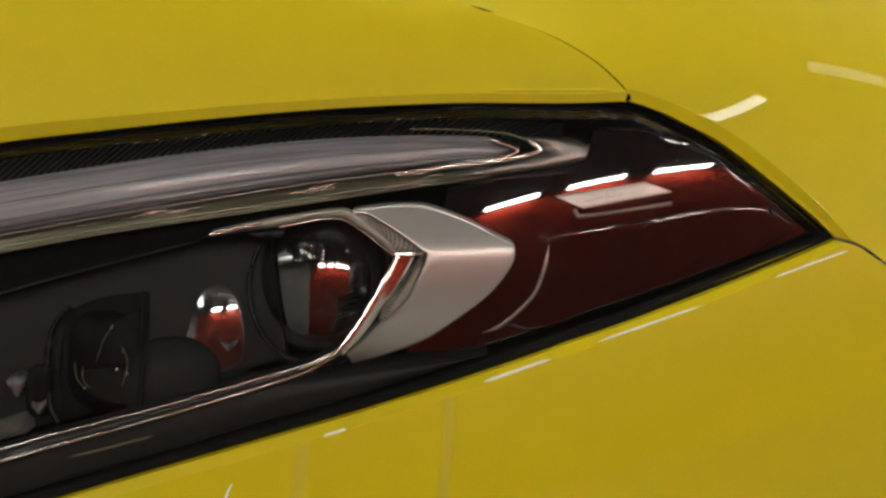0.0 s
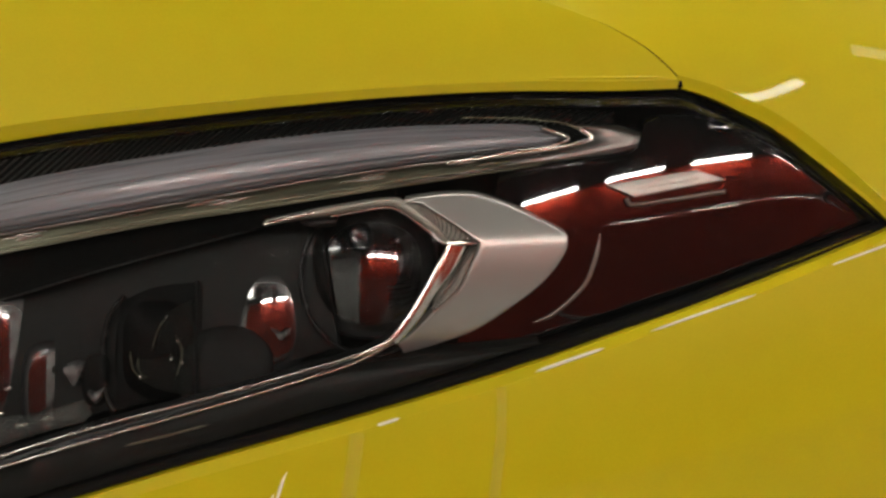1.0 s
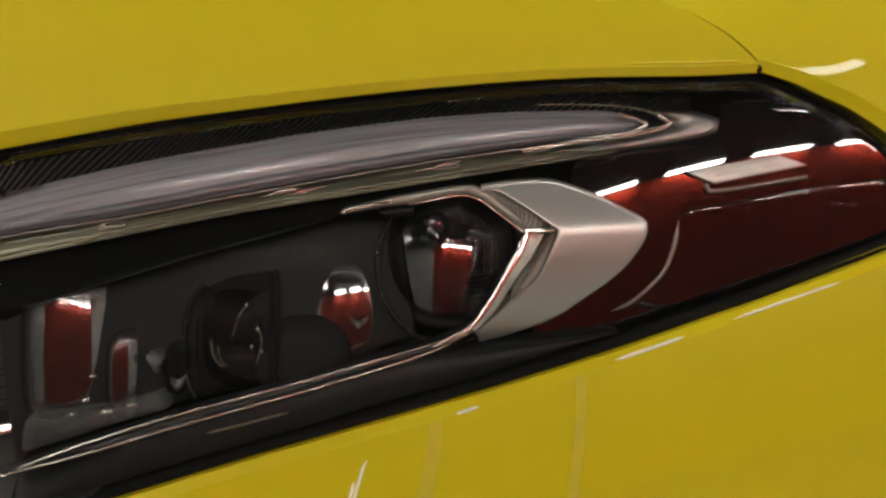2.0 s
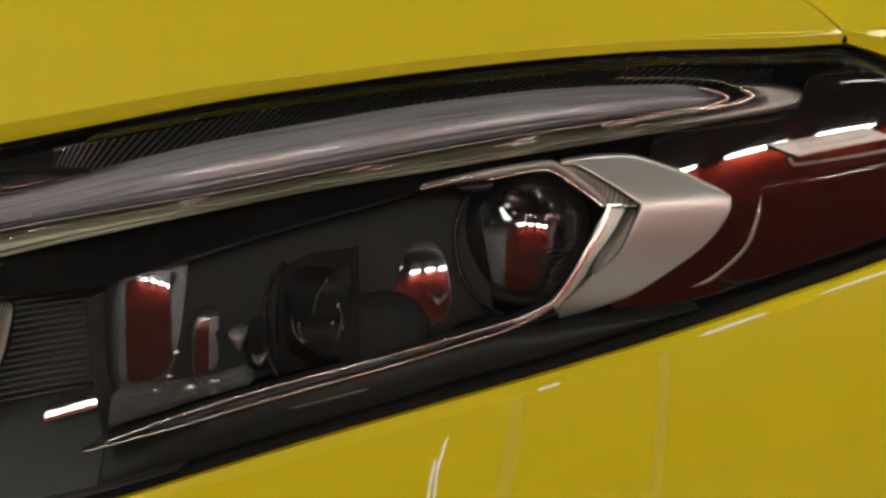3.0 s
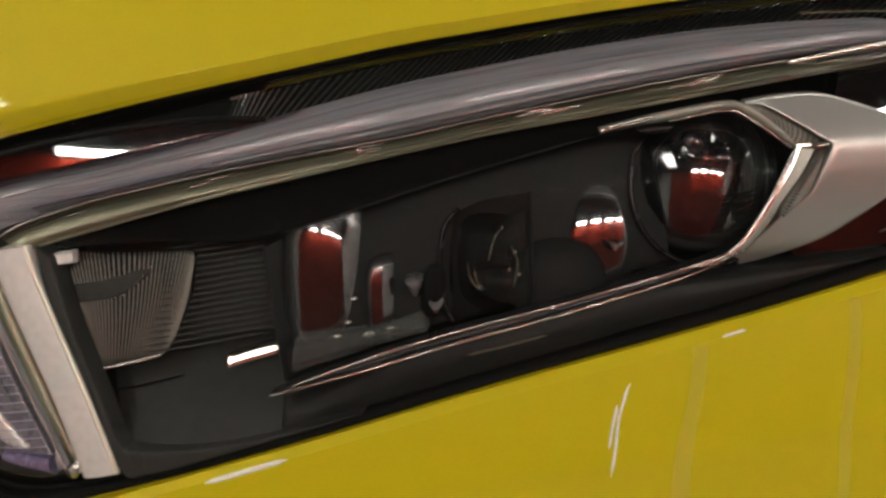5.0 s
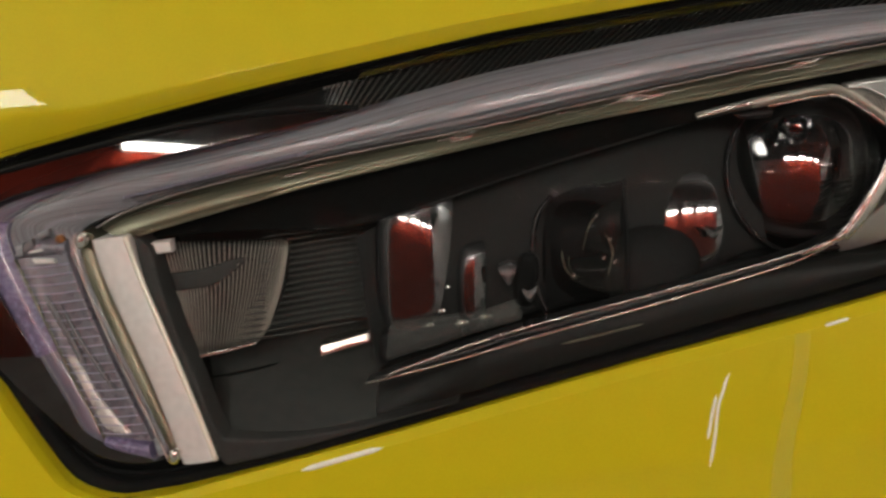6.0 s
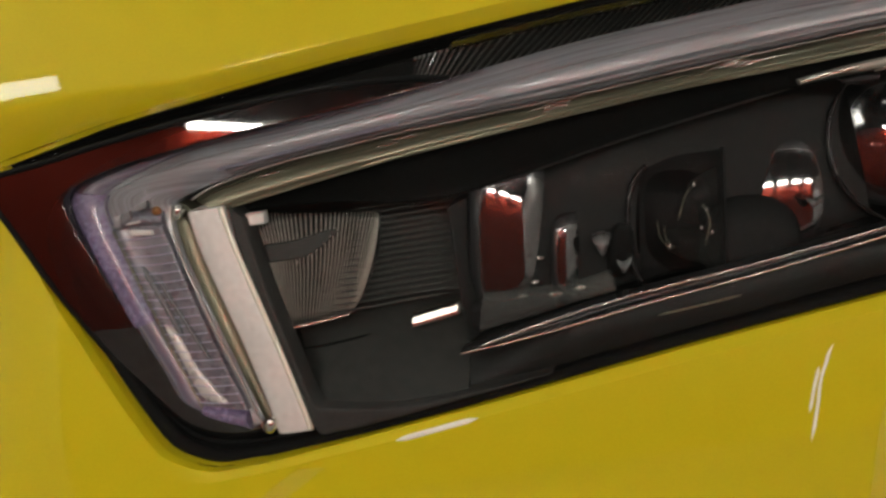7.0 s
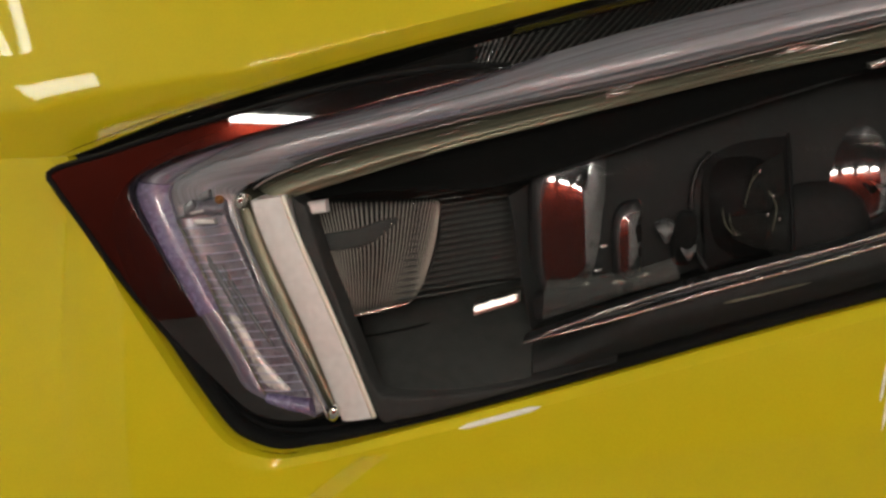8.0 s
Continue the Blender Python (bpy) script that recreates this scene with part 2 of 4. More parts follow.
def grid(rows, closed=False):
    """Faces over rows of equally many points."""
    n = len(rows[0])
    verts = [v for r in rows for v in r]
    faces = []
    for i in range(len(rows) - 1):
        for j in range(n - 1 + closed):
            a, b = i * n + j, i * n + (j + 1) % n
            faces.append((a, b, b + n, a + n))
    return verts, faces


def by_index(points, count):
    """A smooth curve through the points, sampled evenly from point to point."""
    p = [np.array(q, float) for q in points]
    p = [2 * p[0] - p[1], *p, 2 * p[-1] - p[-2]]
    out = []
    for k in np.linspace(0, len(points) - 1, count):
        i = min(int(k), len(points) - 2)
        a, b, c, d = p[i:i + 4]
        t = k - i
        out.append(0.5 * (2 * b + (c - a) * t + (2 * a - 5 * b + 4 * c - d) * t * t + (3 * b - a - 3 * c + d) * t ** 3))
    return np.array(out)


def slab(rail_a, rail_b, off, thick, crown=0.0, edge=0.0012, count=60, cross=8, off_b=None, paired=False, part_of=(0.0, 1.0), bow=0.0, extra=None, waves=0, wave_h=0.0):
    """A strip between two rails in (x, z) that follows the nose, off behind its skin, with thickness, crowned face and rounded edges.
    part_of: the share of the way across that it fills; bow: how far its first end bulges along x; extra(x, z): more depth; waves: ribs across the face."""
    sample = by_index if paired else spline
    a, b = sample(rail_a, count), sample(rail_b, count)
    a, b = a + (b - a) * part_of[0], a + (b - a) * part_of[1]
    off_b = off if off_b is None else off_b
    rows, ways, way = [], [], 0.0
    for i, (p, q) in enumerate(zip(a, b)):
        way += float(np.linalg.norm((p + q - a[i - 1] - b[i - 1]) / 2)) if i else 0.0
        w = np.linalg.norm(q - p) + 1e-9
        e = min(edge, w * 0.3)
        face = [(0.0, thick), (0.0, e), (0.29 * e / w, 0.29 * e), (e / w, 0.0)]
        for k in range(1, cross):
            s = e / w + (1 - 2 * e / w) * k / cross
            face.append((s, -crown * 4 * s * (1 - s) - (wave_h * (0.5 - 0.5 * math.cos(2 * math.pi * waves * s)) if waves else 0)))
        face += [(1 - e / w, 0.0), (1 - 0.29 * e / w, 0.29 * e), (1.0, e), (1.0, thick)]
        row = []
        for s, d in face:
            x, z = p + (q - p) * s
            ways.append((way, s * w, 0.0))
            x += bow * 4 * s * (1 - s) * (1 - i / (count - 1)) ** 2
            row.append((x, skin(x, z) + off + (off_b - off) * s + d + (extra(x, z) if extra else 0.0), z))
        rows.append(row)
    v, f = grid(rows, True)
    n = len(rows[0])
    f.append(tuple(range(n)))
    f.append(tuple(range((count - 1) * n, count * n)))
    me = mesh_from(v, f, along=ways)
    me.set_sharp_from_angle(angle=radians(50))
    return me


def dome(cx, cz, rx, rz, off, drop, power=3.0, fall=4.0, extra=None, tilt=0.0, depth=0.012, rings=18, spokes=64):
    """A blended bulge: a rounded-square patch on the nose that rolls back smoothly towards its rim."""
    ct, st = math.cos(radians(tilt)), math.sin(radians(tilt))
    rows, ways = [], []
    for i in range(rings + 2):
        r = min(1.0, i / rings) if i else 1e-4
        row = []
        for j in range(spokes):
            g = 2 * math.pi * j / spokes
            c, s = math.cos(g), math.sin(g)
            k = r / (abs(c) ** power + abs(s) ** power) ** (1 / power)
            dx, dz = rx * c * k, rz * s * k
            ways.append((r, 0.0, 0.0))
            x, z = cx + dx * ct - dz * st, cz + dx * st + dz * ct
            row.append((x, skin(x, z) + off + drop * r ** fall + (extra(x, z) if extra else 0.0) + (depth if i > rings else 0.0), z))
        rows.append(row)
    v, f = grid(rows, True)
    f.append(tuple(range(spokes)))
    return mesh_from(v, f, along=ways)


def rod(path, radius, off=0.0, ring=10, count=60, flat=1.0, three=False, taper=0.0):
    """A rod along points (x, z) on the nose, off behind its skin; three: points are (x, y, z)."""
    c = spline(path, count)
    if not three:
        c = np.array([(x, skin(x, z) + off, z) for x, z in c])
    rows = []
    for i in range(count):
        t = c[min(i + 1, count - 1)] - c[max(i - 1, 0)]
        t /= np.linalg.norm(t) + 1e-12
        side = np.cross(t, (0, 1, 0))
        side /= np.linalg.norm(side) + 1e-12
        up = np.cross(side, t)
        k = i / (count - 1)
        r = radius * (1 - taper * (1 - min(1, 8 * min(k, 1 - k))))
        rows.append([c[i] + r * (math.cos(g) * side + flat * math.sin(g) * up) for g in np.linspace(0, 2 * math.pi, ring, endpoint=False)])
    v, f = grid(rows, True)
    f.append(tuple(range(ring)))
    f.append(tuple(range((count - 1) * ring, count * ring)))
    return mesh_from(v, f)


def bulb(x, z, off, rx, ry, rz, power=2.0, rings=28, tilt=0.0):
    """A rounded lens body: an ellipsoid, boxier as power rises."""
    def e(c):
        return math.copysign(abs(c) ** (2 / power), c)
    rows = []
    for i in range(rings + 1):
        la = -math.pi / 2 + math.pi * i / rings
        row = []
        for j in range(2 * rings):
            lo = 2 * math.pi * j / (2 * rings)
            px, py, pz = rx * e(math.cos(la)) * e(math.cos(lo)), ry * e(math.cos(la)) * e(math.sin(lo)), rz * e(math.sin(la))
            ct, st = math.cos(radians(tilt)), math.sin(radians(tilt))
            row.append((x + px * ct - pz * st, skin(x, z) + off + py, z + px * st + pz * ct))
        rows.append(row)
    v, f = grid(rows, True)
    return mesh_from(v, f)


def coons(bottom, top, left, right, nu, nv, depth, squeeze=1.0):
    """A patch between four curves in (x, z); depth(u, v, x, z) gives y."""
    b, t, l, r = spline(bottom, nu), spline(top, nu), spline(left, nv), spline(right, nv)
    rows = []
    for j in range(nv):
        v = (j / (nv - 1)) ** squeeze
        lv, rv = l[0] * 0, r[0] * 0
        lv = np.array([np.interp(v, np.linspace(0, 1, nv), l[:, k]) for k in (0, 1)])
        rv = np.array([np.interp(v, np.linspace(0, 1, nv), r[:, k]) for k in (0, 1)])
        row = []
        for i in range(nu):
            u = i / (nu - 1)
            p = (1 - v) * b[i] + v * t[i] + (1 - u) * lv + u * rv - ((1 - u) * (1 - v) * b[0] + u * (1 - v) * b[-1] + (1 - u) * v * t[0] + u * v * t[-1])
            row.append((p[0], depth(u, v, p[0], p[1]), p[1]))
        rows.append(row)
    return rows


# ---- outline of the headlamp opening, (x, z) ----
TOP_EDGE = [(-0.4387, 0.7725), (-0.4328, 0.7750), (-0.409, 0.7816), (-0.3851, 0.7880), (-0.3372, 0.7978), (-0.2894, 0.8068), (-0.2422, 0.8145),
            (-0.1882, 0.8230), (-0.1434, 0.8280), (-0.0963, 0.8327), (-0.047, 0.8364), (0.0041, 0.8385), (0.0566, 0.8383), (0.0864, 0.8377)]
SIDE_EDGE = [(0.0864, 0.8377), (0.1017, 0.8325), (0.1148, 0.8261), (0.1253, 0.8209), (0.1356, 0.8140), (0.1484, 0.8039), (0.1611, 0.7935), (0.1711, 0.7850), (0.1815, 0.7750)]
LOW_EDGE = [(0.1815, 0.7750), (0.1596, 0.7664), (0.133, 0.7565), (0.1065, 0.7474), (0.0804, 0.7387), (0.0545, 0.7310), (0.0291, 0.7233), (0.004, 0.7163),
            (-0.0207, 0.7099), (-0.0449, 0.7039), (-0.0918, 0.6932), (-0.1315, 0.6845), (-0.1753, 0.6745), (-0.2205, 0.6642), (-0.2667, 0.6547),
            (-0.3137, 0.6457), (-0.3255, 0.6443), (-0.3405, 0.6432), (-0.3530, 0.6467), (-0.3630, 0.6532), (-0.3748, 0.6690), (-0.3866, 0.6868),
            (-0.4103, 0.7240), (-0.4270, 0.7517), (-0.4348, 0.7680), (-0.4387, 0.7725)]


def fold_depth(x):
    """Depth of the fold that runs on from the lamp's tip towards the car's middle."""
    return 0.015 * min(1.0, max(0.0, (x + 0.68) / 0.16))


def lip_fall(d, r, deep, soft):
    """How far a band at a panel's border falls back at d from it; soft rounds the line where it meets the panel."""
    return 0.5 * deep / r * (math.sqrt((r - d) ** 2 + soft * soft) + r - d)


def panel_mesh(border, outer, left, right, nu, nv, r_of_u, swell, flange=0.018):
    """A body panel: a flange into the gap, a shaped edge, then the skin out to the outer curve."""
    b = spline(border, nu)
    rows = coons(border, outer, left, right, nu, nv, lambda u, v, x, z: 0.0, squeeze=2.6)
    new_rows = [[] for _ in range(nv + 5)]
    for i in range(nu):
        line = np.array([(row[i][0], row[i][2]) for row in rows])
        run = np.concatenate([[0], np.cumsum(np.linalg.norm(np.diff(line, axis=0), axis=1))])
        r = r_of_u(i / (nu - 1))[0]
        at = np.concatenate([r * np.array((0.0, 0.3, 0.55, 0.75, 0.9)), r + (run[-1] - r) * np.linspace(0, 1, nv) ** 2.6])
        for k, (x, z) in enumerate(zip(np.interp(at, run, line[:, 0]), np.interp(at, run, line[:, 1]))):
            new_rows[k].append((x, 0.0, z))
    out = []
    for row in new_rows:
        line = []
        for i, (x, _, z) in enumerate(row):
            d = math.hypot(x - b[i][0], z - b[i][1])
            r, deep, soft = r_of_u(i / (nu - 1))
            line.append((x, skin(x, z) + lip_fall(d, r, deep, soft) + swell(x, z, d), z))
        out.append(line)
    back = [(x, y + flange, z) for x, y, z in out[0]]
    v, f = grid([back] + out)
    return mesh_from(v, f)


# ---- the room: floor, walls, dark ceiling ----
def box_mesh(x0, x1, y0, y1, z0, z1):
    v = [(x, y, z) for x in (x0, x1) for y in (y0, y1) for z in (z0, z1)]
    f = [(0, 1, 3, 2), (4, 6, 7, 5), (0, 4, 5, 1), (2, 3, 7, 6), (0, 2, 6, 4), (1, 5, 7, 3)]
    return mesh_from(v, f, False)


ROOM_H, BACK = 3.0, -4.0
X0, X1, Y1 = -4.4, 4.6, 6.0
RED0, RED1 = -1.7, 4.4
tagged(part("floor", box_mesh(X0, X1, BACK, Y1, -0.1, 0.0), FLOOR), "smooth grey epoxy showroom floor", "floor", kind="structure")
tagged(part("ceiling", box_mesh(X0, X1, BACK, Y1, ROOM_H, ROOM_H + 0.1), CEILING), "dark painted showroom ceiling", "ceiling", kind="structure")
tagged(part("wall_south_red", box_mesh(RED0, RED1, BACK - 0.1, BACK, 0, ROOM_H), RED_WALL), "red painted wall lit from above", "wall", kind="structure")
tagged(part("wall_south_west", box_mesh(X0, RED0, BACK - 0.1, BACK, 0, ROOM_H), WHITE_WALL), "white painted wall beside the red one", "wall", kind="structure")
tagged(part("wall_south_east", box_mesh(RED1, X1, BACK - 0.1, BACK, 0, ROOM_H), WHITE_WALL), "white painted wall beside the red one", "wall", kind="structure")
tagged(part("wall_west", box_mesh(X0 - 0.1, X0, BACK, Y1, 0, ROOM_H), WHITE_WALL), "white painted side wall", "wall", kind="structure")
tagged(part("wall_east", box_mesh(X1, X1 + 0.1, BACK, Y1, 0, ROOM_H), WHITE_WALL), "white painted side wall", "wall", kind="structure")
tagged(part("wall_north", box_mesh(X0, X1, Y1, Y1 + 0.1, 0, ROOM_H), GREY_SATIN), "dark grey rear wall", "wall", kind="structure")


def strip_lamp(length=1.2, width=0.14, glow=LAMP_GLOW):
    lamp = new("ceiling_light")
    part("housing", box_mesh(-length / 2, length / 2, -width / 2 - 0.01, width / 2 + 0.01, -0.05, 0.0), LAMP_BODY, lamp, "grey metal lamp housing")
    part("diffuser", box_mesh(-length / 2 + 0.02, length / 2 - 0.02, -width / 2, width / 2, -0.062, -0.0505), glow, lamp, "glowing white diffuser")
    return tagged(lamp, "long white strip lamp fixed to the dark ceiling", "ceiling lamp", "ceiling strip lamps")


first = strip_lamp(0.86, 0.16, WASH_GLOW)
first.matrix_basis = pose(-0.10, BACK + 0.13, ROOM_H)
for x, y, turn in ((1.15, BACK + 0.13, 0), (2.40, BACK + 0.13, 0), (3.65, BACK + 0.13, 0)):
    copy_thing(first, pose(x, y, ROOM_H, 0, 0, turn))
# unseen washer added to brighten the white east wall
copy_thing(first, pose(X1 - 0.20, -1.7, ROOM_H, 0, 0, 90))
slim_lamp = strip_lamp(0.95, 0.08, PANEL_GLOW)
slim_lamp.matrix_basis = pose(1.64, -1.75, ROOM_H, 0, 0, 76)
# unseen ceiling lamp added as fill light above the car
over = strip_lamp(1.12, 0.16)
over.matrix_basis = pose(-1.1, 0.9, ROOM_H)
panel_lamp = strip_lamp(0.80, 0.40, PANEL_GLOW)
panel_lamp.matrix_basis = pose(-1.42, -3.05, ROOM_H, 0, 0, 90)
copy_thing(panel_lamp, pose(-1.74, -1.80, ROOM_H, 0, 0, 90))
side_lamp = strip_lamp(0.95, 0.12, DIM_GLOW)
side_lamp.matrix_basis = pose(2.42, -0.40, ROOM_H, 0, 0, 24)
# more unseen fill lamps round the car; one lifts the west wall
for x, y in ((0.3, 0.9), (1.7, 0.9), (-1.1, 1.6), (0.8, 1.6), (-3.3, -3.0), (-1.8, 0.3), (-0.4, 1.25), (1.1, 1.25), (2.4, 1.4)):
    copy_thing(over, pose(x, y, ROOM_H))

# ---- the car's nose: yellow panels ----
car = tagged(new("car_body"), "glossy yellow sports car nose with tight panel gaps", "car")

SEAM_HOOD = [(0.0864, 0.8377), (0.0848, 0.8432), (0.0731, 0.8545), (0.0620, 0.8618), (0.0501, 0.8682), (0.0298, 0.8761), (0.0081, 0.8834), (-0.06, 0.9065), (-0.16, 0.938)]
SEAM_LOW = [(0.1815, 0.7750), (0.1914, 0.7724), (0.2035, 0.7642), (0.26, 0.725), (0.42, 0.62)]
FOLD = [(-0.4387, 0.7725), (-0.47, 0.774), (-0.52, 0.777), (-0.70, 0.79)]


def shifted(curve, dx, dz):
    return [(x + dx, z + dz) for x, z in curve]


hood_edge = list(reversed(FOLD))[:-1] + TOP_EDGE[:1] + shifted(TOP_EDGE[1:-1], 0.0, -0.0014) + TOP_EDGE[-1:]


def hood_swell(x, z, d):
    """Falls away from its edge, and rounds over towards the car's middle."""
    return 0.6 * d * d + 0.45 * min(1.0, d / 0.012) * min(0.0, x + 0.405) ** 2 * (1 if x > -0.55 else 0.145 ** 2 / (x + 0.405) ** 2)


def hood_round(u):
    """Width of the band under the hood's crease, how far it falls back, and how soft the crease is."""
    at = (0.0, 0.34, 0.44, 0.63, 0.82, 1.0)
    return float(np.interp(u, at, (0.022, 0.022, 0.009, 0.0065, 0.0045, 0.0042))), float(np.interp(u, at, (0.015, 0.016, 0.0075, 0.0052, 0.0032, 0.0028))), float(np.interp(u, (0.40, 0.46, 0.54), (0.003, 0.0015, 0.00008)))


def low_swell(x, z, d):
    near = math.cos(min(1.0, abs(z - 0.774) / 0.20) * math.pi / 2) ** 2 if x < -0.405 else 0.0
    return 1.2 * min(d, 0.15) ** 2 + 0.36 * max(0.0, d - 0.15) + fold_depth(x) * near * min(1.0, max(0.0, (-0.400 - x) / 0.038)) ** 2


def bumper_round(u):
    """Width, fall and softness of the bumper's edge round the lamp: tight below, fading round the corner."""
    at = (0.0, 0.735, 0.80, 1.0)
    return float(np.interp(u, at, (0.0045, 0.0045, 0.0065, 0.0065))), float(np.interp(u, at, (0.0019, 0.0019, 0.0002, 0.0001))), float(np.interp(u, at, (0.00003, 0.00003, 0.002, 0.002)))




part("hood", panel_mesh(hood_edge, [(-0.70, 1.0), (-0.5, 1.02), (-0.3, 0.99), (-0.16, 0.938)], [(-0.70, 0.79), (-0.71, 0.9), (-0.70, 1.0)], SEAM_HOOD,
                        220, 100, hood_round, hood_swell), YELLOW, car, sharp=25)
# thin bead added along the hood's lip to catch a lamp's highlight
lip = [(x, 0.8427 - 0.1 * max(0.0, x - 0.075)) for x in np.linspace(0.022, 0.0835, 8)]
part("lip_glint_bead", rod([(x, skin(x, z) + 0.0004, z) for x, z in lip], 0.0008, ring=12, count=50, three=True, taper=0.6), YELLOW, car)
part("fender", panel_mesh(shifted(SIDE_EDGE, 0.0012, 0.0006), [(-0.158, 0.940), (0.1, 0.97), (0.35, 0.86), (0.42, 0.622)], shifted(SEAM_HOOD, 0.0005, 0.0004), shifted(SEAM_LOW, 0.0006, 0.0012),
                          90, 46, lambda u: (0.0062, 0.0030, 0.00003), lambda x, z, d: 2.2 * d * d), YELLOW, car, sharp=12)
part("seam_gap", rod([(x + 0.0006, skin(x, z) + 0.0030 + 2.2 * ((x - 0.0864) ** 2 + (z - 0.8377) ** 2), z + 0.0004) for x, z in SEAM_HOOD[:-1]], 0.0016, ring=6, count=80, three=True), RUBBER, car, "dark gap between hood and fender")
part("bumper", panel_mesh(LOW_EDGE, [(0.42, 0.618), (0.38, 0.30), (0.05, 0.16), (-0.3, 0.15), (-0.66, 0.30), (-0.70, 0.79)], SEAM_LOW, FOLD,
                          260, 90, bumper_round, low_swell), YELLOW, car, sharp=12)
part("front_lip", slab([(0.20, 0.24), (0.05, 0.20), (-0.3, 0.19), (-0.60, 0.24)], [(0.20, 0.0), (0.05, 0.0), (-0.3, 0.0), (-0.60, 0.0)], 0.10, 0.03, count=40), BLACK_SATIN, car, "black lower lip")


def on_bumper(x, z):
    d = 0.972 * (0.6925 + 0.245 * (x + 0.0918) - z)
    return x, skin(x, z) + 1.2 * d * d + 0.0001, z


# wavy pale strands painted as a highlight on the bumper
for strand in ([(-0.0885, 0.6818), (-0.0906, 0.6780), (-0.0920, 0.6735), (-0.0936, 0.6690), (-0.0945, 0.6640), (-0.0951, 0.6580), (-0.0962, 0.6505), (-0.0976, 0.6428)],
               [(-0.0945, 0.6728), (-0.0952, 0.6700), (-0.0966, 0.6640), (-0.0975, 0.6585), (-0.0983, 0.6545)]):
    part("pale_glint", rod([on_bumper(x, z) for x, z in strand], 0.0007, ring=8, count=40, three=True, taper=0.9, flat=0.5), GLINT_PALE, car, "thin pale line painted as a highlight")

# short pale dashes painted as lamp highlights, along the bumper's rim
for (xa, za), (xb, zb), wide in (((-0.0515, 0.6977), (-0.0415, 0.7003), 0.0008), ((0.0175, 0.7171), (0.0485, 0.7262), 0.0008), ((0.0690, 0.7326), (0.1180, 0.7475), 0.0006),
                                 ((0.1505, 0.7588), (0.1880, 0.7712), 0.0006), ((-0.2645, 0.6512), (-0.2300, 0.6584), 0.0013)):
    rim_line = [on_bumper(xa + (xb - xa) * k, za + (zb - za) * k) for k in (0.0, 0.2, 0.4, 0.6, 0.8, 1.0)]
    part("pale_glint", rod(rim_line, wide, ring=8, count=30, three=True, taper=0.95, flat=0.4), GLINT_PALE, car, "thin pale line painted as a highlight")

# faint pale upright strips on the bumper
for x0, x1, half, top in ((-0.0600, -0.0725, 0.0042, 0.6950), (0.0025, -0.0035, 0.0030, 0.7115)):
    rows = []
    for z in np.linspace(top, 0.610, 40):
        k = (top - z) / (top - 0.610)
        mid_x = x0 + (x1 - x0) * k + 0.0008 * math.sin(9 * k)
        rows.append([(x, on_bumper(x, z)[1] - 0.0002 * (1 - a * a), z) for a, x in ((a, mid_x + half * a) for a in np.linspace(-1, 1, 7))])
    part("pale_strip", mesh_from(*grid(rows)), PALE_CLEAR, car, "faint pale translucent strip")

rows = []
for k in np.linspace(0, 1, 30):
    rows.append([(x, on_bumper(x, z)[1] - 0.0002 * (1 - a * a), z) for a, x, z in ((a, -0.299 - 0.050 * k + 0.006 * a, 0.6425 - 0.034 * k) for a in np.linspace(-1, 1, 7))])
part("pale_strip", mesh_from(*grid(rows)), PALE_CLEAR, car, "faint pale translucent strip")

# ---- headlamp ----
lamp = tagged(new("headlamp"), "car headlamp with clear cover over black and silver inner trim", "headlight")
LENS_TOP = TOP_EDGE + SIDE_EDGE[1:]
LENS_LOW = list(reversed(LOW_EDGE[:18]))
LENS_LEFT = LOW_EDGE[17:]


def lens_depth(u, v, x, z):
    k = (1 - abs(2 * v - 1) ** 3) * (1 - abs(2 * u - 1) ** 8)
    return skin(x, z) + 0.006 - 0.022 * k


def lamp_patch(depth, nu=120, nv=36):
    """A sheet over the whole opening of the lamp."""
    v, f = grid(coons(LENS_LOW, LENS_TOP, LENS_LEFT, [(0.1815, 0.7750), (0.1816, 0.7751)], nu, nv, depth))
    return mesh_from(v, f)


part("lens_cover", lamp_patch(lens_depth), COVER, lamp, "clear glossy lens cover", thick=0.002)
part("housing", lamp_patch(lambda u, v, x, z: skin(x, z) + 0.050), BLACK_SATIN, lamp, "black lamp housing")

# the cover's upper edge rolls back into the gap
crest = spline(TOP_EDGE[6:] + SIDE_EDGE[1:3], 180)
rows = []
for a in np.linspace(0.25, 1.0, 9):
    row = []
    for i, p in enumerate(crest):
        t = crest[min(i + 1, 179)] - crest[max(i - 1, 0)]
        t = t / np.linalg.norm(t)
        x, z = p + (0.0095 - 0.0045 * a) * np.array((t[1], -t[0]))
        row.append((x, skin(x, z) - 0.002 + 0.0045 * (a + 0.8 * a * a), z))
    rows.append(row)
part("cover_edge", mesh_from(*grid(rows)), RIM_CLEAR, lamp, "clear rolled upper edge of the cover", thick=0.0008)

# rubber seal all round the opening, and the black wall behind it
OUTLINE = TOP_EDGE + SIDE_EDGE[1:] + LOW_EDGE[1:]
ring = spline(OUTLINE, 260)
def seal_depth(x, z):
    """The seal lies deeper round the inner corner."""
    return 0.010 + 0.012 * min(1.0, max(0.0, (x - 0.088) / 0.02)) * min(1.0, max(0.0, (z - 0.792 + 0.15 * (x - 0.1)) / 0.006)) + 0.0035 * min(1.0, max(0.0, (-0.29 - x) / 0.03)) + 0.011 * min(1.0, max(0.0, (-0.28 - x) / 0.10)) * min(1.0, max(0.0, (z - 0.755) / 0.015))


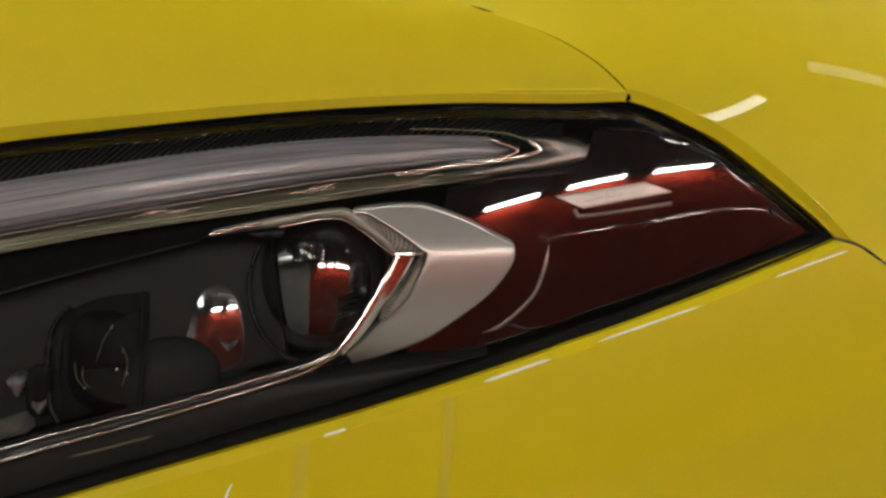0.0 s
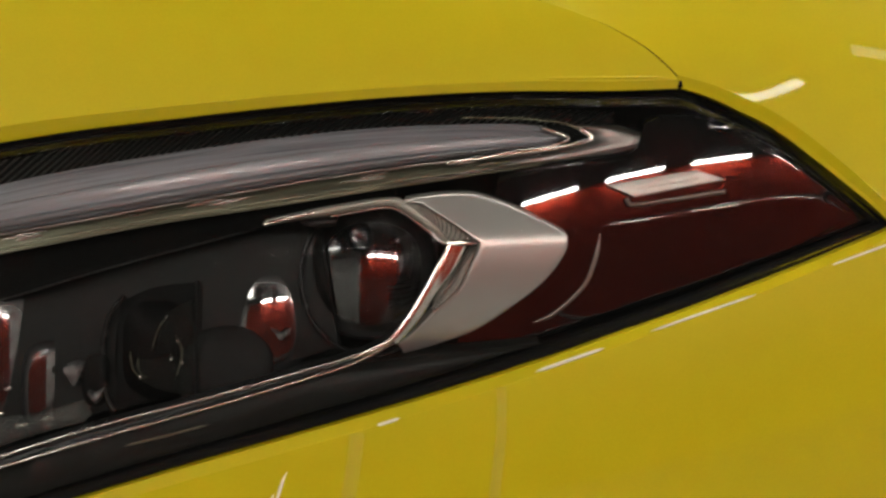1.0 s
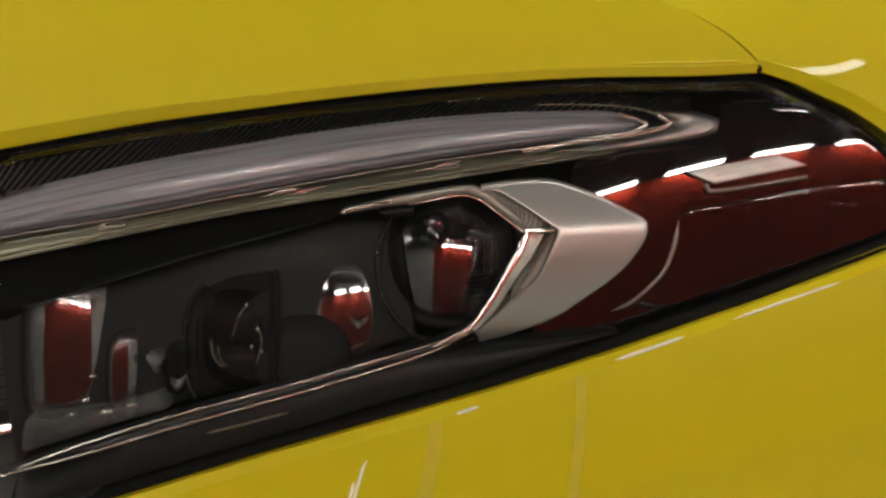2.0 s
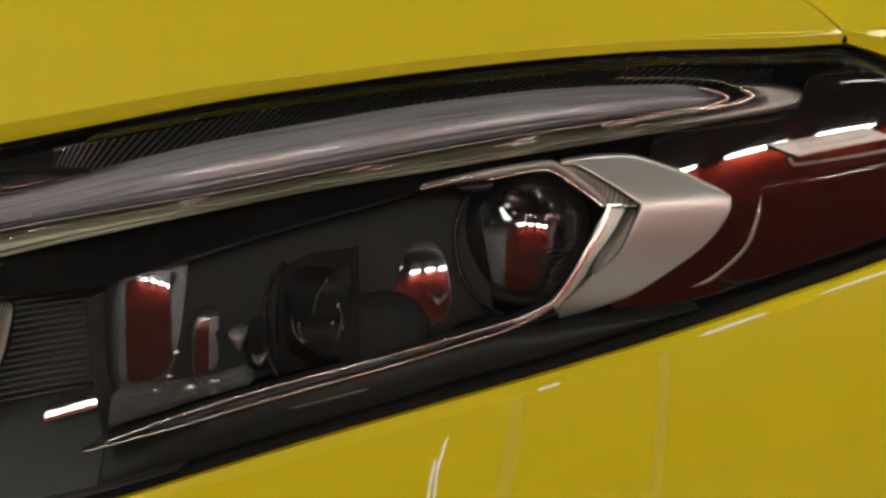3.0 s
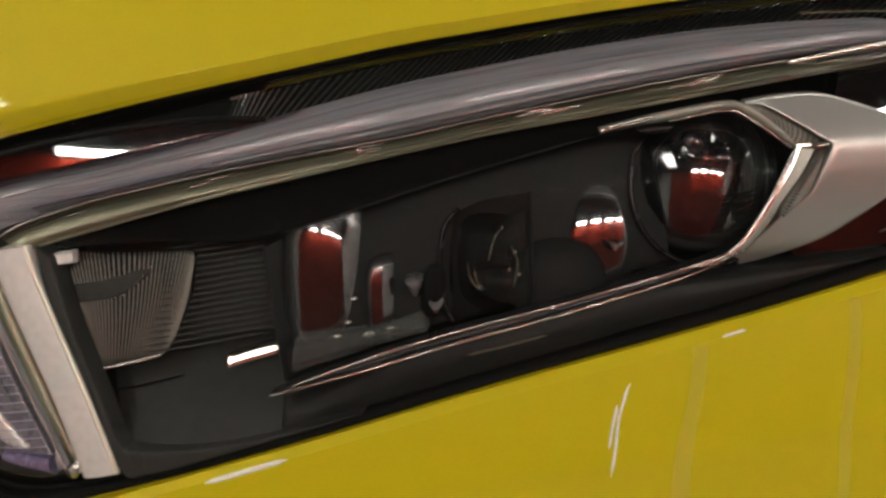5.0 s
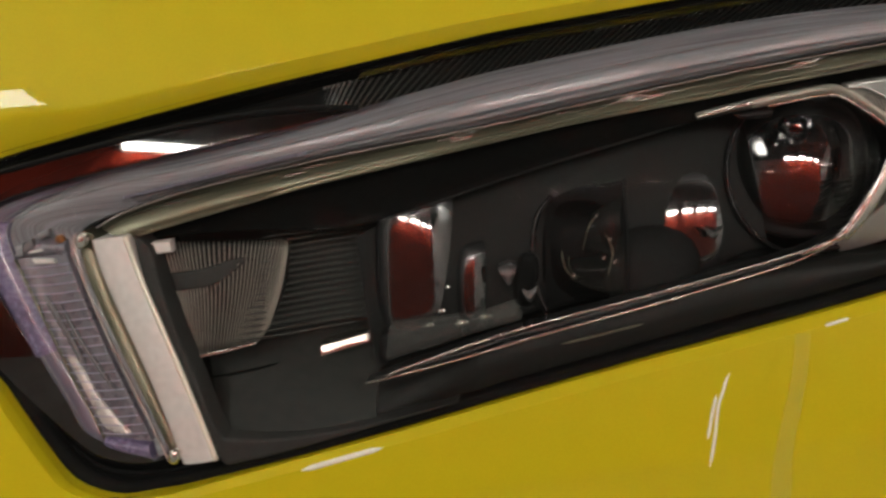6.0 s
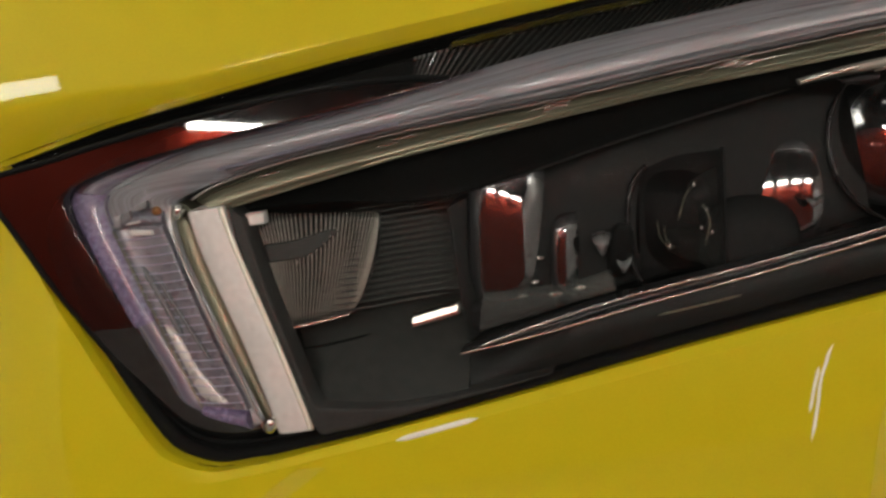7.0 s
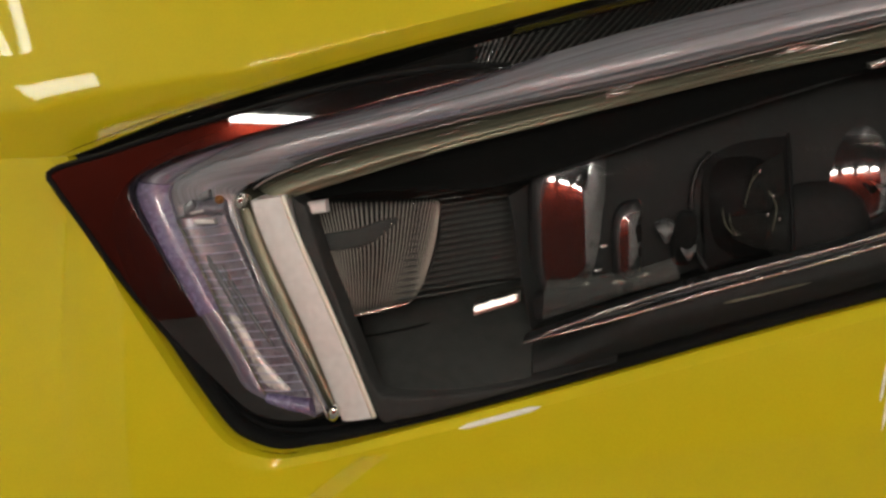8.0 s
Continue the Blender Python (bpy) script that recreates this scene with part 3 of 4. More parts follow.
part("seal", rod([(x, skin(x, z) + seal_depth(x, z), z) for x, z in OUTLINE], 0.0042, ring=8, count=260, three=True), RUBBER, lamp, "black rubber seal")
wall = []
for deep in (0.0, 0.042):
    wall.append([(x, skin(x, z) + seal_depth(x, z) + deep, z) for x, z in ring])
part("side_wall", mesh_from(*grid(wall)), RUBBER, lamp, "black side wall", thick=0.002)

# ---- daytime running light: upper arm, corner and upright ----
DRL_OUT = [(0.0330, 0.8165), (0.0230, 0.8207), (0.0042, 0.8225), (-0.0472, 0.8217), (-0.0967, 0.8178), (-0.1440, 0.8119), (-0.1890, 0.8050), (-0.2281, 0.7972), (-0.2667, 0.7890),
           (-0.3170, 0.7811), (-0.3508, 0.7768), (-0.3750, 0.7714), (-0.3945, 0.7650), (-0.4008, 0.7606), (-0.4017, 0.7562), (-0.4002, 0.7511), (-0.3960, 0.7424), (-0.3867, 0.7248), (-0.3746, 0.7029), (-0.3627, 0.6835), (-0.3556, 0.6713), (-0.3437, 0.6647), (-0.3260, 0.6580)]
DRL_IN = [(0.0340, 0.8158), (0.0230, 0.8116), (0.0040, 0.8097), (-0.0472, 0.8040), (-0.0967, 0.7975), (-0.1440, 0.7906), (-0.1890, 0.7835), (-0.2281, 0.7786), (-0.2667, 0.7735),
          (-0.3130, 0.7658), (-0.3330, 0.7608), (-0.3450, 0.7575), (-0.3530, 0.7546), (-0.3558, 0.7532), (-0.3575, 0.7517), (-0.3579, 0.7490), (-0.3572, 0.7440), (-0.3535, 0.7324), (-0.3440, 0.7120), (-0.3340, 0.6910), (-0.3275, 0.6779), (-0.3220, 0.6660), (-0.3195, 0.6610)]
drl = part("light_guide", slab(DRL_OUT, DRL_IN, 0.0062, 0.012, crown=0.0016, count=200, paired=True, part_of=(0.0, 0.98)), GUIDE, lamp, "grey streaked light guide")
lip_out = [np.array(q) for q in DRL_OUT[7:]]
lip_in = [a + (np.array(q) - a) * 0.36 * min(1.0, 0.02 + k / 5.5) for k, (a, q) in enumerate(zip(lip_out, DRL_IN[7:]))]
part("outer_lip", slab(lip_out, lip_in, 0.0052, 0.006, crown=0.0022, count=130, paired=True), GUIDE_CLEAR, drl, "clear lilac lip")
part("lilac_bend", slab(lip_out[6:12], lip_in[6:12], 0.0030, 0.003, crown=0.0012, count=50, paired=True, part_of=(0.04, 0.94)), END_LILAC, drl, "lilac bend of the lip")
part("rib", slab(DRL_OUT[:12], DRL_IN[:12], 0.0052, 0.004, crown=0.0012, count=150, paired=True, part_of=(0.34, 0.46)), GUIDE_LIGHT, drl, "pale streaked rib")
part("rib", slab(DRL_OUT[:11], DRL_IN[:11], 0.0052, 0.004, crown=0.0010, count=150, paired=True, part_of=(0.66, 0.95)), GUIDE_DARK, drl, "dark streaked rib")
part("groove_line", rod([tuple(p) for p in np.array(DRL_OUT[1:9]) * 0.86 + np.array(DRL_IN[1:9]) * 0.14], 0.00025, 0.0056, ring=6, count=110), GUIDE_LIGHT, drl)

# row of fine moulded teeth inside the arm
ta, tb = spline([(-0.3387, 0.7658), (-0.3146, 0.7699), (-0.2906, 0.7742), (-0.2620, 0.7789)], 66), spline([(-0.3387, 0.7645), (-0.3146, 0.7685), (-0.2906, 0.7727), (-0.2620, 0.7773)], 66)
v, f = [], []
for k in range(65):
    (x0, z0), (x1, z1) = ta[k], tb[k]
    c = len(v)
    for x, z in ((x0 - 0.0004, z0), (x1 - 0.0002, z1)):
        y = skin(x, z)
        v += [(x - 0.00026, y + 0.0027, z), (x, y + 0.0020, z), (x + 0.00026, y + 0.0027, z)]
    f += [(c, c + 1, c + 4, c + 3), (c + 1, c + 2, c + 5, c + 4)]
part("tooth_bed", slab([tuple(q) for q in ta[::6]], [tuple(q) for q in tb[::6]], 0.0028, 0.004, edge=0.0003, count=40, cross=3), GUIDE_BED, drl, "dark bed of the teeth")
tagged(part("teeth", mesh_from(v, f, False), TOOTH, drl, "row of fine clear teeth"), kind="stuff")

# fine lines along the clear lip
la, lb = np.array(DRL_OUT[10:21]), np.array(DRL_IN[10:21])
for share, r in ((0.10, 0.00022), (0.20, 0.00016), (0.27, 0.00022), (0.335, 0.00030)):
    part("lip_line", rod([tuple(q) for q in la + (lb - la) * share], r, 0.0034, ring=6, count=110, taper=1.0), GUIDE_LIGHT, drl)

# fine flutes on the outer lip of the upright
flutes_a, flutes_b = by_index(DRL_OUT[14:21], 60), by_index(DRL_IN[14:21], 60)
v, f = [], []
for k in range(60):
    p, q = flutes_a[k], flutes_a[k] + (flutes_b[k] - flutes_a[k]) * 0.10
    p = p + (q - p) * 0.55
    c = len(v)
    for (x, z), dz in ((p, -0.0003), (q, -0.0003), (q, 0.0003), (p, 0.0003)):
        v.append((x, skin(x, z) + 0.0044, z + dz))
    for (x, z), dz in ((p, 0.0), (q, 0.0)):
        v.append((x, skin(x, z) + 0.0037, z + dz))
    f += [(c, c + 1, c + 5, c + 4), (c + 3, c + 2, c + 5, c + 4), (c, c + 4, c + 3), (c + 1, c + 2, c + 5)]
tagged(part("flutes", mesh_from(v, f, False), GUIDE_CLEAR, drl, "fine clear flutes"), kind="stuff")

# stepped light block in the upright, with its cross ribs
BLOCK_L = [(-0.3825, 0.7435), (-0.3640, 0.7058), (-0.3445, 0.6678)]
BLOCK_R = [(-0.3625, 0.7440), (-0.3440, 0.7020), (-0.3262, 0.6665)]
block = part("light_block", slab(BLOCK_L, BLOCK_R, 0.0025, 0.006, crown=-0.0008, edge=0.0008, count=50), BLOCK_MAT, lamp, "stepped clear light block")
part("edge_line", rod(BLOCK_L, 0.0005, 0.0022, ring=6, count=30), DARK_CHROME, block)
bl, br = spline(BLOCK_L, 22), spline(BLOCK_R, 22)
for k in range(1, 21):
    (x0, z0), (x1, z1) = bl[k], br[k]
    part("cross_rib", rod([(x0, z0), ((x0 + x1) / 2, (z0 + z1) / 2 - 0.0005), (x1, z1)], 0.00030, 0.0020, ring=6, count=9), TOOTH, block)
part("dark_step", rod([(-0.3704, 0.7282), (-0.3634, 0.7162), (-0.3565, 0.7042), (-0.3530, 0.6975)], 0.0014, 0.0027, ring=8, count=40, taper=0.8), GUIDE_DARK, block, "dark smoked step")
part("dark_step", rod([(-0.3640, 0.7240), (-0.3585, 0.7139), (-0.3496, 0.6999), (-0.3408, 0.6869)], 0.0010, 0.0025, ring=8, count=40, taper=0.8), GUIDE_DARK, block)
part("bright_wedge", slab([(-0.3606, 0.7040), (-0.3560, 0.7000), (-0.3480, 0.6860), (-0.3415, 0.6780), (-0.3349, 0.6703)], [(-0.3604, 0.7010), (-0.3580, 0.6960), (-0.3515, 0.6835), (-0.3461, 0.6740), (-0.3400, 0.6701)], 0.0026, 0.003, crown=0.0004, edge=0.0005, count=40, paired=True), FACET_WHITE, block, "bright pale facet")
part("end_facet", slab([(-0.3446, 0.6696), (-0.3349, 0.6676), (-0.3266, 0.6655)], [(-0.3441, 0.6663), (-0.3349, 0.6627), (-0.3251, 0.6601)], 0.0010, 0.004, crown=0.0008, edge=0.0005, count=20), END_LILAC, block, "lilac end facet")
part("top_cap", slab([(-0.3835, 0.7470), (-0.3740, 0.7505), (-0.3630, 0.7495)], [(-0.3825, 0.7432), (-0.3730, 0.7440), (-0.3622, 0.7436)], 0.0035, 0.005, crown=0.0015, count=24), BLOCK_MAT, block, "clear top cap")
# silver facet painted in for a lamp's reflection on the cap
part("cap_facet", slab([(-0.3750, 0.7434), (-0.3665, 0.7427)], [(-0.3738, 0.7413), (-0.3655, 0.7409)], 0.0008, 0.002, edge=0.0004, count=8, cross=3), SILVER_PAINT, block, "pale facet painted as a lamp's reflection")
part("cap_facet", slab([(-0.3820, 0.7490), (-0.3790, 0.7500)], [(-0.3812, 0.7445), (-0.3788, 0.7448)], 0.0010, 0.002, edge=0.0004, count=8, cross=3), GUIDE_LIGHT, block)
for top, low, mat in (([(-0.3805, 0.7485), (-0.3760, 0.7512)], [(-0.3785, 0.7455), (-0.3745, 0.7478)], GUIDE_DARK), ([(-0.3735, 0.7530), (-0.3690, 0.7548)], [(-0.3720, 0.7505), (-0.3685, 0.7518)], GUIDE_DARK),
                      ([(-0.3700, 0.7488), (-0.3640, 0.7440)], [(-0.3690, 0.7480), (-0.3632, 0.7434)], GUIDE_LIGHT), ([(-0.3770, 0.7462), (-0.3715, 0.7470)], [(-0.3765, 0.7454), (-0.3712, 0.7461)], FACET_WHITE)):
    part("cap_facet", slab(top, low, 0.0016, 0.002, edge=0.0004, count=8, cross=3), mat, block)
part("bulb_glimpse", bulb(-0.3655, 0.7500, 0.004, 0.0022, 0.002, 0.0020, rings=8), AMBER, block, "small amber bulb cap")

# nested end of the upper arm
part("chrome_end", rod([(-0.0215, 0.8056), (0.0086, 0.8098), (0.0269, 0.8114), (0.0400, 0.8138), (0.0450, 0.8162), (0.0400, 0.8198)], 0.0011, 0.0020, ring=8, count=60), CHROME, lamp, "polished chrome end of the light guide")
part("thin_end_line", rod([(0.0400, 0.8198), (0.0320, 0.8226), (0.0200, 0.8243), (0.0040, 0.8252), (-0.0150, 0.8256)], 0.0005, 0.0030, ring=8, count=40), DARK_CHROME, lamp)
part("inner_chrome_end", rod([(0.0100, 0.8106), (0.0230, 0.8118), (0.0310, 0.8140), (0.0345, 0.8158), (0.0300, 0.8182), (0.0220, 0.8206)], 0.0009, 0.0020, ring=8, count=40), CHROME, lamp)
part("satin_end", slab([(0.0370, 0.8216), (0.0470, 0.8214), (0.0590, 0.8205), (0.0672, 0.8180), (0.0697, 0.8154), (0.0664, 0.8110), (0.0478, 0.8074), (0.0216, 0.8043), (-0.0520, 0.7949)],
                       [(0.0365, 0.8210), (0.0410, 0.8193), (0.0435, 0.8182), (0.0460, 0.8170), (0.0462, 0.8160), (0.0440, 0.8145), (0.0330, 0.8118), (0.0160, 0.8085), (-0.0520, 0.7956)],
                       0.0050, 0.010, crown=0.001, count=80, paired=True), END_METAL, lamp, "satin metal end trim")

# dark chrome band under the arm, running to the silver upright
BAND_TOP = [(0.0216, 0.8088), (-0.0215, 0.8062), (-0.0717, 0.8005), (-0.0957, 0.7972), (-0.1440, 0.7902), (-0.1890, 0.7832), (-0.2281, 0.7783), (-0.2667, 0.7732), (-0.3130, 0.7655), (-0.3400, 0.7585), (-0.3520, 0.7530)]
BAND_LOW = [(0.0216, 0.8043), (-0.0215, 0.7988), (-0.0717, 0.7922), (-0.0957, 0.7891), (-0.1440, 0.7832), (-0.1890, 0.7762), (-0.2240, 0.7704), (-0.2668, 0.7632), (-0.3145, 0.7532), (-0.3300, 0.7498), (-0.3386, 0.7478)]
band = part("chrome_band", slab(BAND_TOP, BAND_LOW, 0.0085, 0.012, crown=0.0022, count=150, paired=True, off_b=0.0045), DARK_CHROME, lamp, "dark chrome band")
part("bright_line", rod(BAND_TOP, 0.0005, 0.0055, ring=6, count=140), SATIN_DARK, band, "satin metal line")
part("bright_line", rod(BAND_LOW, 0.0004, 0.0042, ring=6, count=140), DARK_CHROME, band)
# chrome slivers added to give the band its clusters of small glints
rng_facets = random.Random(4)
for x0, n, w0 in ((-0.122, 8, 0.0085), (-0.060, 6, 0.0080), (-0.156, 2, 0.0040), (-0.205, 5, 0.0070), (-0.262, 3, 0.0080), (-0.310, 2, 0.0060), (-0.012, 3, 0.0060)):
    for k in range(n):
        x, w, s = x0 + rng_facets.uniform(-0.009, 0.009), w0 * rng_facets.uniform(0.5, 1.0), 0.14 + 0.5 * (k + 0.5) / n
        top, low = [np.interp(x, [q[0] for q in reversed(rail)], [q[1] for q in reversed(rail)]) for rail in (BAND_TOP, BAND_LOW)]
        z = top + (low - top) * s
        part("glint_sliver", rod([(x - w, z - 0.14 * w), (x, z + 0.0001), (x + w, z + 0.14 * w)], 0.00034, 0.0042 + 0.001 * s, ring=8, count=14, taper=1.0), SOFT_CHROME, band)

# silver upright with its chrome channel
SILVER_L = [(-0.3508, 0.7490), (-0.3470, 0.7375), (-0.3407, 0.7228), (-0.3266, 0.6923), (-0.3151, 0.6642), (-0.3125, 0.6570)]
SILVER_R = [(-0.3370, 0.7500), (-0.3335, 0.7400), (-0.3289, 0.7287), (-0.3125, 0.6912), (-0.3015, 0.6640), (-0.2992, 0.6576)]
silver = part("silver_plate", slab(SILVER_L, SILVER_R, 0.0005, 0.012, crown=0.0006, count=50, paired=True, edge=0.0009), SILVER_PAINT, lamp, "satin silver upright plate")
part("bright_edge", rod(SILVER_R, 0.0012, 0.0006, ring=10, count=50), EDGE_CREAM, silver, "bright satin edge")
part("bright_edge", rod(SILVER_L, 0.0004, 0.0012, ring=6, count=50), SATIN_DARK, silver)
CHANNEL = [(-0.3572, 0.7523), (-0.3579, 0.7477), (-0.3535, 0.7324), (-0.3416, 0.7063), (-0.3275, 0.6779), (-0.3183, 0.6585)]
channel = part("chrome_channel", slab(CHANNEL, [(-0.3508, 0.7495), (-0.3500, 0.7440), (-0.3407, 0.7228), (-0.3266, 0.6923), (-0.3151, 0.6642), (-0.3125, 0.6570)], 0.0035, 0.010, crown=-0.002, count=60, paired=True), DARK_CHROME, lamp, "dark chrome channel")
part("bright_line", rod(CHANNEL, 0.0005, 0.0008, ring=8, count=60), SATIN_DARK, channel)
for x, z in ((-0.3548, 0.7490), (-0.3160, 0.6605)):
    part("end_stud", bulb(x, z, 0.001, 0.0028, 0.003, 0.0042, rings=10, tilt=-22), CHROME, channel, "small chrome end stud")

# ---- glossy black trim round the light guide ----
def corner_shape(x, z):
    """Twisted towards the upper edge, flatter down the side."""
    s = 0.758 + 0.006 * math.log(1 + math.exp((z - 0.758) / 0.006))
    u, w = x + 0.345, s - 0.784
    c = max(-0.028, min(0.024, u))
    bend = c * c + 2 * c * (u - c)
    low = max(-0.020, min(0.0, z - 0.722))
    return 0.0406 * u + 0.806 * bend + (0.25 * u - 0.0322) * w + 0.6 * w * w - 0.12 * (z - s) + 3.2 * low * (2 * min(0.0, z - 0.722) - low)


CORNER_OUT = [(-0.2420, 0.7945), (-0.2700, 0.7960), (-0.3050, 0.7940), (-0.3372, 0.7893), (-0.3851, 0.7802), (-0.4090, 0.7747), (-0.4345, 0.7692), (-0.4330, 0.7622), (-0.4232, 0.7468), (-0.4074, 0.7213), (-0.3842, 0.6848), (-0.3725, 0.6672), (-0.3605, 0.6535), (-0.3515, 0.6476), (-0.3398, 0.6452), (-0.3240, 0.6455), (-0.3000, 0.6500)]
CORNER_IN = [(-0.2420, 0.7935), (-0.2700, 0.7886), (-0.3050, 0.7830), (-0.3372, 0.7782), (-0.3750, 0.7711), (-0.3870, 0.7675), (-0.3980, 0.7625), (-0.4012, 0.7562), (-0.3955, 0.7424), (-0.3862, 0.7248), (-0.3680, 0.6925), (-0.3588, 0.6772), (-0.3500, 0.6684), (-0.3420, 0.6645), (-0.3310, 0.6605), (-0.3180, 0.6570), (-0.2990, 0.6560)]
part("corner_trim", slab(CORNER_OUT, CORNER_IN, -0.0030, 0.014, edge=0.0006, count=150, cross=20, paired=True, extra=corner_shape), TRIM_GLOSS, lamp, "glossy black trim reflecting red")
bead = [a + (b - a) * 0.03 for a, b in zip(np.array(CORNER_OUT), np.array(CORNER_IN))]
part("lens_edge", rod([(x, skin(x, z) - 0.0026 + corner_shape(x, z), z) for x, z in bead], 0.0014, ring=10, count=160, three=True), RUBBER, lamp, "thin black lens edge")

# ribbed black strip above the light guide
RIB_TOP = [(0.0560, 0.8268), (0.0041, 0.8292), (-0.0470, 0.8278), (-0.0963, 0.8240), (-0.1434, 0.8193), (-0.1882, 0.8140), (-0.2422, 0.8065), (-0.2700, 0.8020), (-0.3050, 0.7958), (-0.3480, 0.7904)]
RIB_LOW = [(0.0560, 0.8205), (0.0041, 0.8222), (-0.0472, 0.8212), (-0.0967, 0.8172), (-0.1440, 0.8112), (-0.1890, 0.8044), (-0.2422, 0.7935), (-0.2700, 0.7892), (-0.3020, 0.7880), (-0.3470, 0.7898)]
strip = part("ribbed_strip", slab(RIB_TOP, RIB_LOW, 0.0078, 0.008, count=100, paired=True), STRIP, lamp, "ribbed black strip")
ta, tb = by_index(RIB_TOP, 116), by_index(RIB_LOW, 116)
v, f = [], []
for k in range(0, 84):
    a, b = ta[k], tb[k + 3]
    high = 0.0018 * min(1.0, (85 - k) / 50)
    c = len(v)
    for (x, z) in (a, b):
        y = skin(x, z)
        v += [(x - 0.0007, y + 0.0080, z), (x, y + 0.0080 - high, z + 0.0003), (x + 0.0007, y + 0.0080, z)]
    f += [(c, c + 1, c + 4, c + 3), (c + 1, c + 2, c + 5, c + 4)]
tagged(part("ribs", mesh_from(v, f, False), RIB_GREY, strip, "fine slanted black ribs"), kind="stuff")


# ---- right-hand trim: convex gloss black with raised panel, badge and ledge ----
def trim_shape(x, z):
    u, w = x - 0.055, z - 0.79
    return 1.317 * (x - 0.0834) ** 2 - (1.384 * u + 0.0726) * w + 2.0 * w * w - 2.63 * u ** 3 + 5.46 * u * u * w - 0.8 * min(0.0, z - 0.780) ** 2


TRIM_TOP = [(0.0030, 0.7990), (0.0080, 0.8012), (0.0150, 0.8030), (0.0400, 0.8070), (0.0640, 0.8100), (0.0710, 0.8230), (0.0850, 0.8255), (0.1020, 0.8245), (0.1185, 0.8185), (0.1330, 0.8100), (0.1480, 0.7992), (0.1640, 0.7870), (0.1782, 0.7768)]
TRIM_LOW = [(-0.0200, 0.7128), (-0.0100, 0.7163), (0.0040, 0.7203), (0.0291, 0.7273), (0.0450, 0.7323), (0.0600, 0.7370), (0.0750, 0.7415), (0.0900, 0.7460), (0.1065, 0.7514), (0.1230, 0.7568), (0.1400, 0.7625), (0.1580, 0.7686), (0.1790, 0.7752)]
trim = part("side_trim", slab(TRIM_TOP, TRIM_LOW, 0.0045, 0.012, edge=0.002, count=110, cross=26, paired=True, extra=trim_shape), TRIM_GLOSS, lamp, "glossy black side trim reflecting a red wall")
def on_trim(curve, lift):
    return [(x, skin(x, z) + 0.0045 + trim_shape(x, z) - lift, z) for x, z in curve]


part("top_lip", rod(on_trim([(0.0772, 0.8250), (0.1020, 0.8243), (0.1185, 0.8183), (0.1330, 0.8098), (0.1480, 0.7990), (0.1640, 0.7868), (0.1750, 0.7780)], 0.0002), 0.0006, ring=8, count=80, three=True), BLACK_GLOSS, trim)


PANEL_TOP = [(0.0492, 0.7764), (0.0520, 0.7777), (0.0560, 0.7785), (0.0660, 0.7801), (0.0770, 0.7818), (0.0883, 0.7837), (0.1000, 0.7853), (0.1120, 0.7868), (0.1250, 0.7884), (0.1400, 0.7894), (0.1540, 0.7880), (0.1660, 0.7806)]
PANEL_LOW = [(0.0487, 0.7752), (0.0482, 0.7690), (0.0460, 0.7600), (0.0410, 0.7493), (0.0340, 0.7420), (0.0282, 0.7376), (0.0420, 0.7340), (0.0700, 0.7425), (0.0950, 0.7500), (0.1200, 0.7580), (0.1450, 0.7664), (0.1670, 0.7775)]
part("raised_panel", slab(PANEL_TOP, PANEL_LOW, 0.0039, 0.004, edge=0.0009, count=110, cross=26, paired=True, extra=trim_shape), TRIM_GLOSS, trim, "glossy black raised panel with a rounded edge")
part("contour", rod(on_trim([(0.0486, 0.7730), (0.0482, 0.7690), (0.0460, 0.7600), (0.0410, 0.7493), (0.0282, 0.7376), (0.0180, 0.7330)], 0.0003), 0.0010, ring=10, count=90, three=True, taper=0.9, flat=0.6), EDGE_SHEEN, trim, "thin raised contour line, greyed for its highlight")
part("ledge", rod(on_trim([(0.0605, 0.7893), (0.0618, 0.7868), (0.0650, 0.7862), (0.0850, 0.7886), (0.1060, 0.7915)], 0.0014), 0.0010, ring=10, count=40, three=True, flat=0.7), EDGE_SHEEN, trim, "thin raised ledge, greyed for its highlight")
part("crease", rod(on_trim([(-0.005, 0.8000), (0.012, 0.8010), (0.040, 0.8040), (0.062, 0.8062)], 0.0), 0.0005, ring=6, count=40, three=True, taper=1.0), TRIM_GLOSS, trim)
BADGE = [(0.0519, 0.7950), (0.0937, 0.8012)], [(0.0647, 0.7897), (0.1065, 0.7967)]
badge = part("badge", slab(*BADGE, 0.0022, 0.004, edge=0.0005, count=24, cross=6), BADGE_GREY, trim, "satin silver badge plate with pressed marks")
for k in range(6):
    x, z = 0.0665 + 0.0050 * k, 0.79425 + 0.00078 * k
    part("pressed_bar", slab([(x - 0.0022, z + 0.0014), (x + 0.0014, z + 0.0019)], [(x - 0.0012, z - 0.0014), (x + 0.0024, z - 0.0009)], 0.0016, 0.0012, edge=0.0005, count=6, cross=3), BADGE_GREY, badge)
arc = [(0.1560 + 0.0017 * math.cos(a), 0.7874 + 0.0022 * math.sin(a)) for a in np.linspace(0.6, 5.2, 10)]
part("clip_mark", rod(on_trim(arc, 0.0010), 0.0005, ring=6, count=24, three=True), GREY_SATIN, trim, "small round moulding mark")

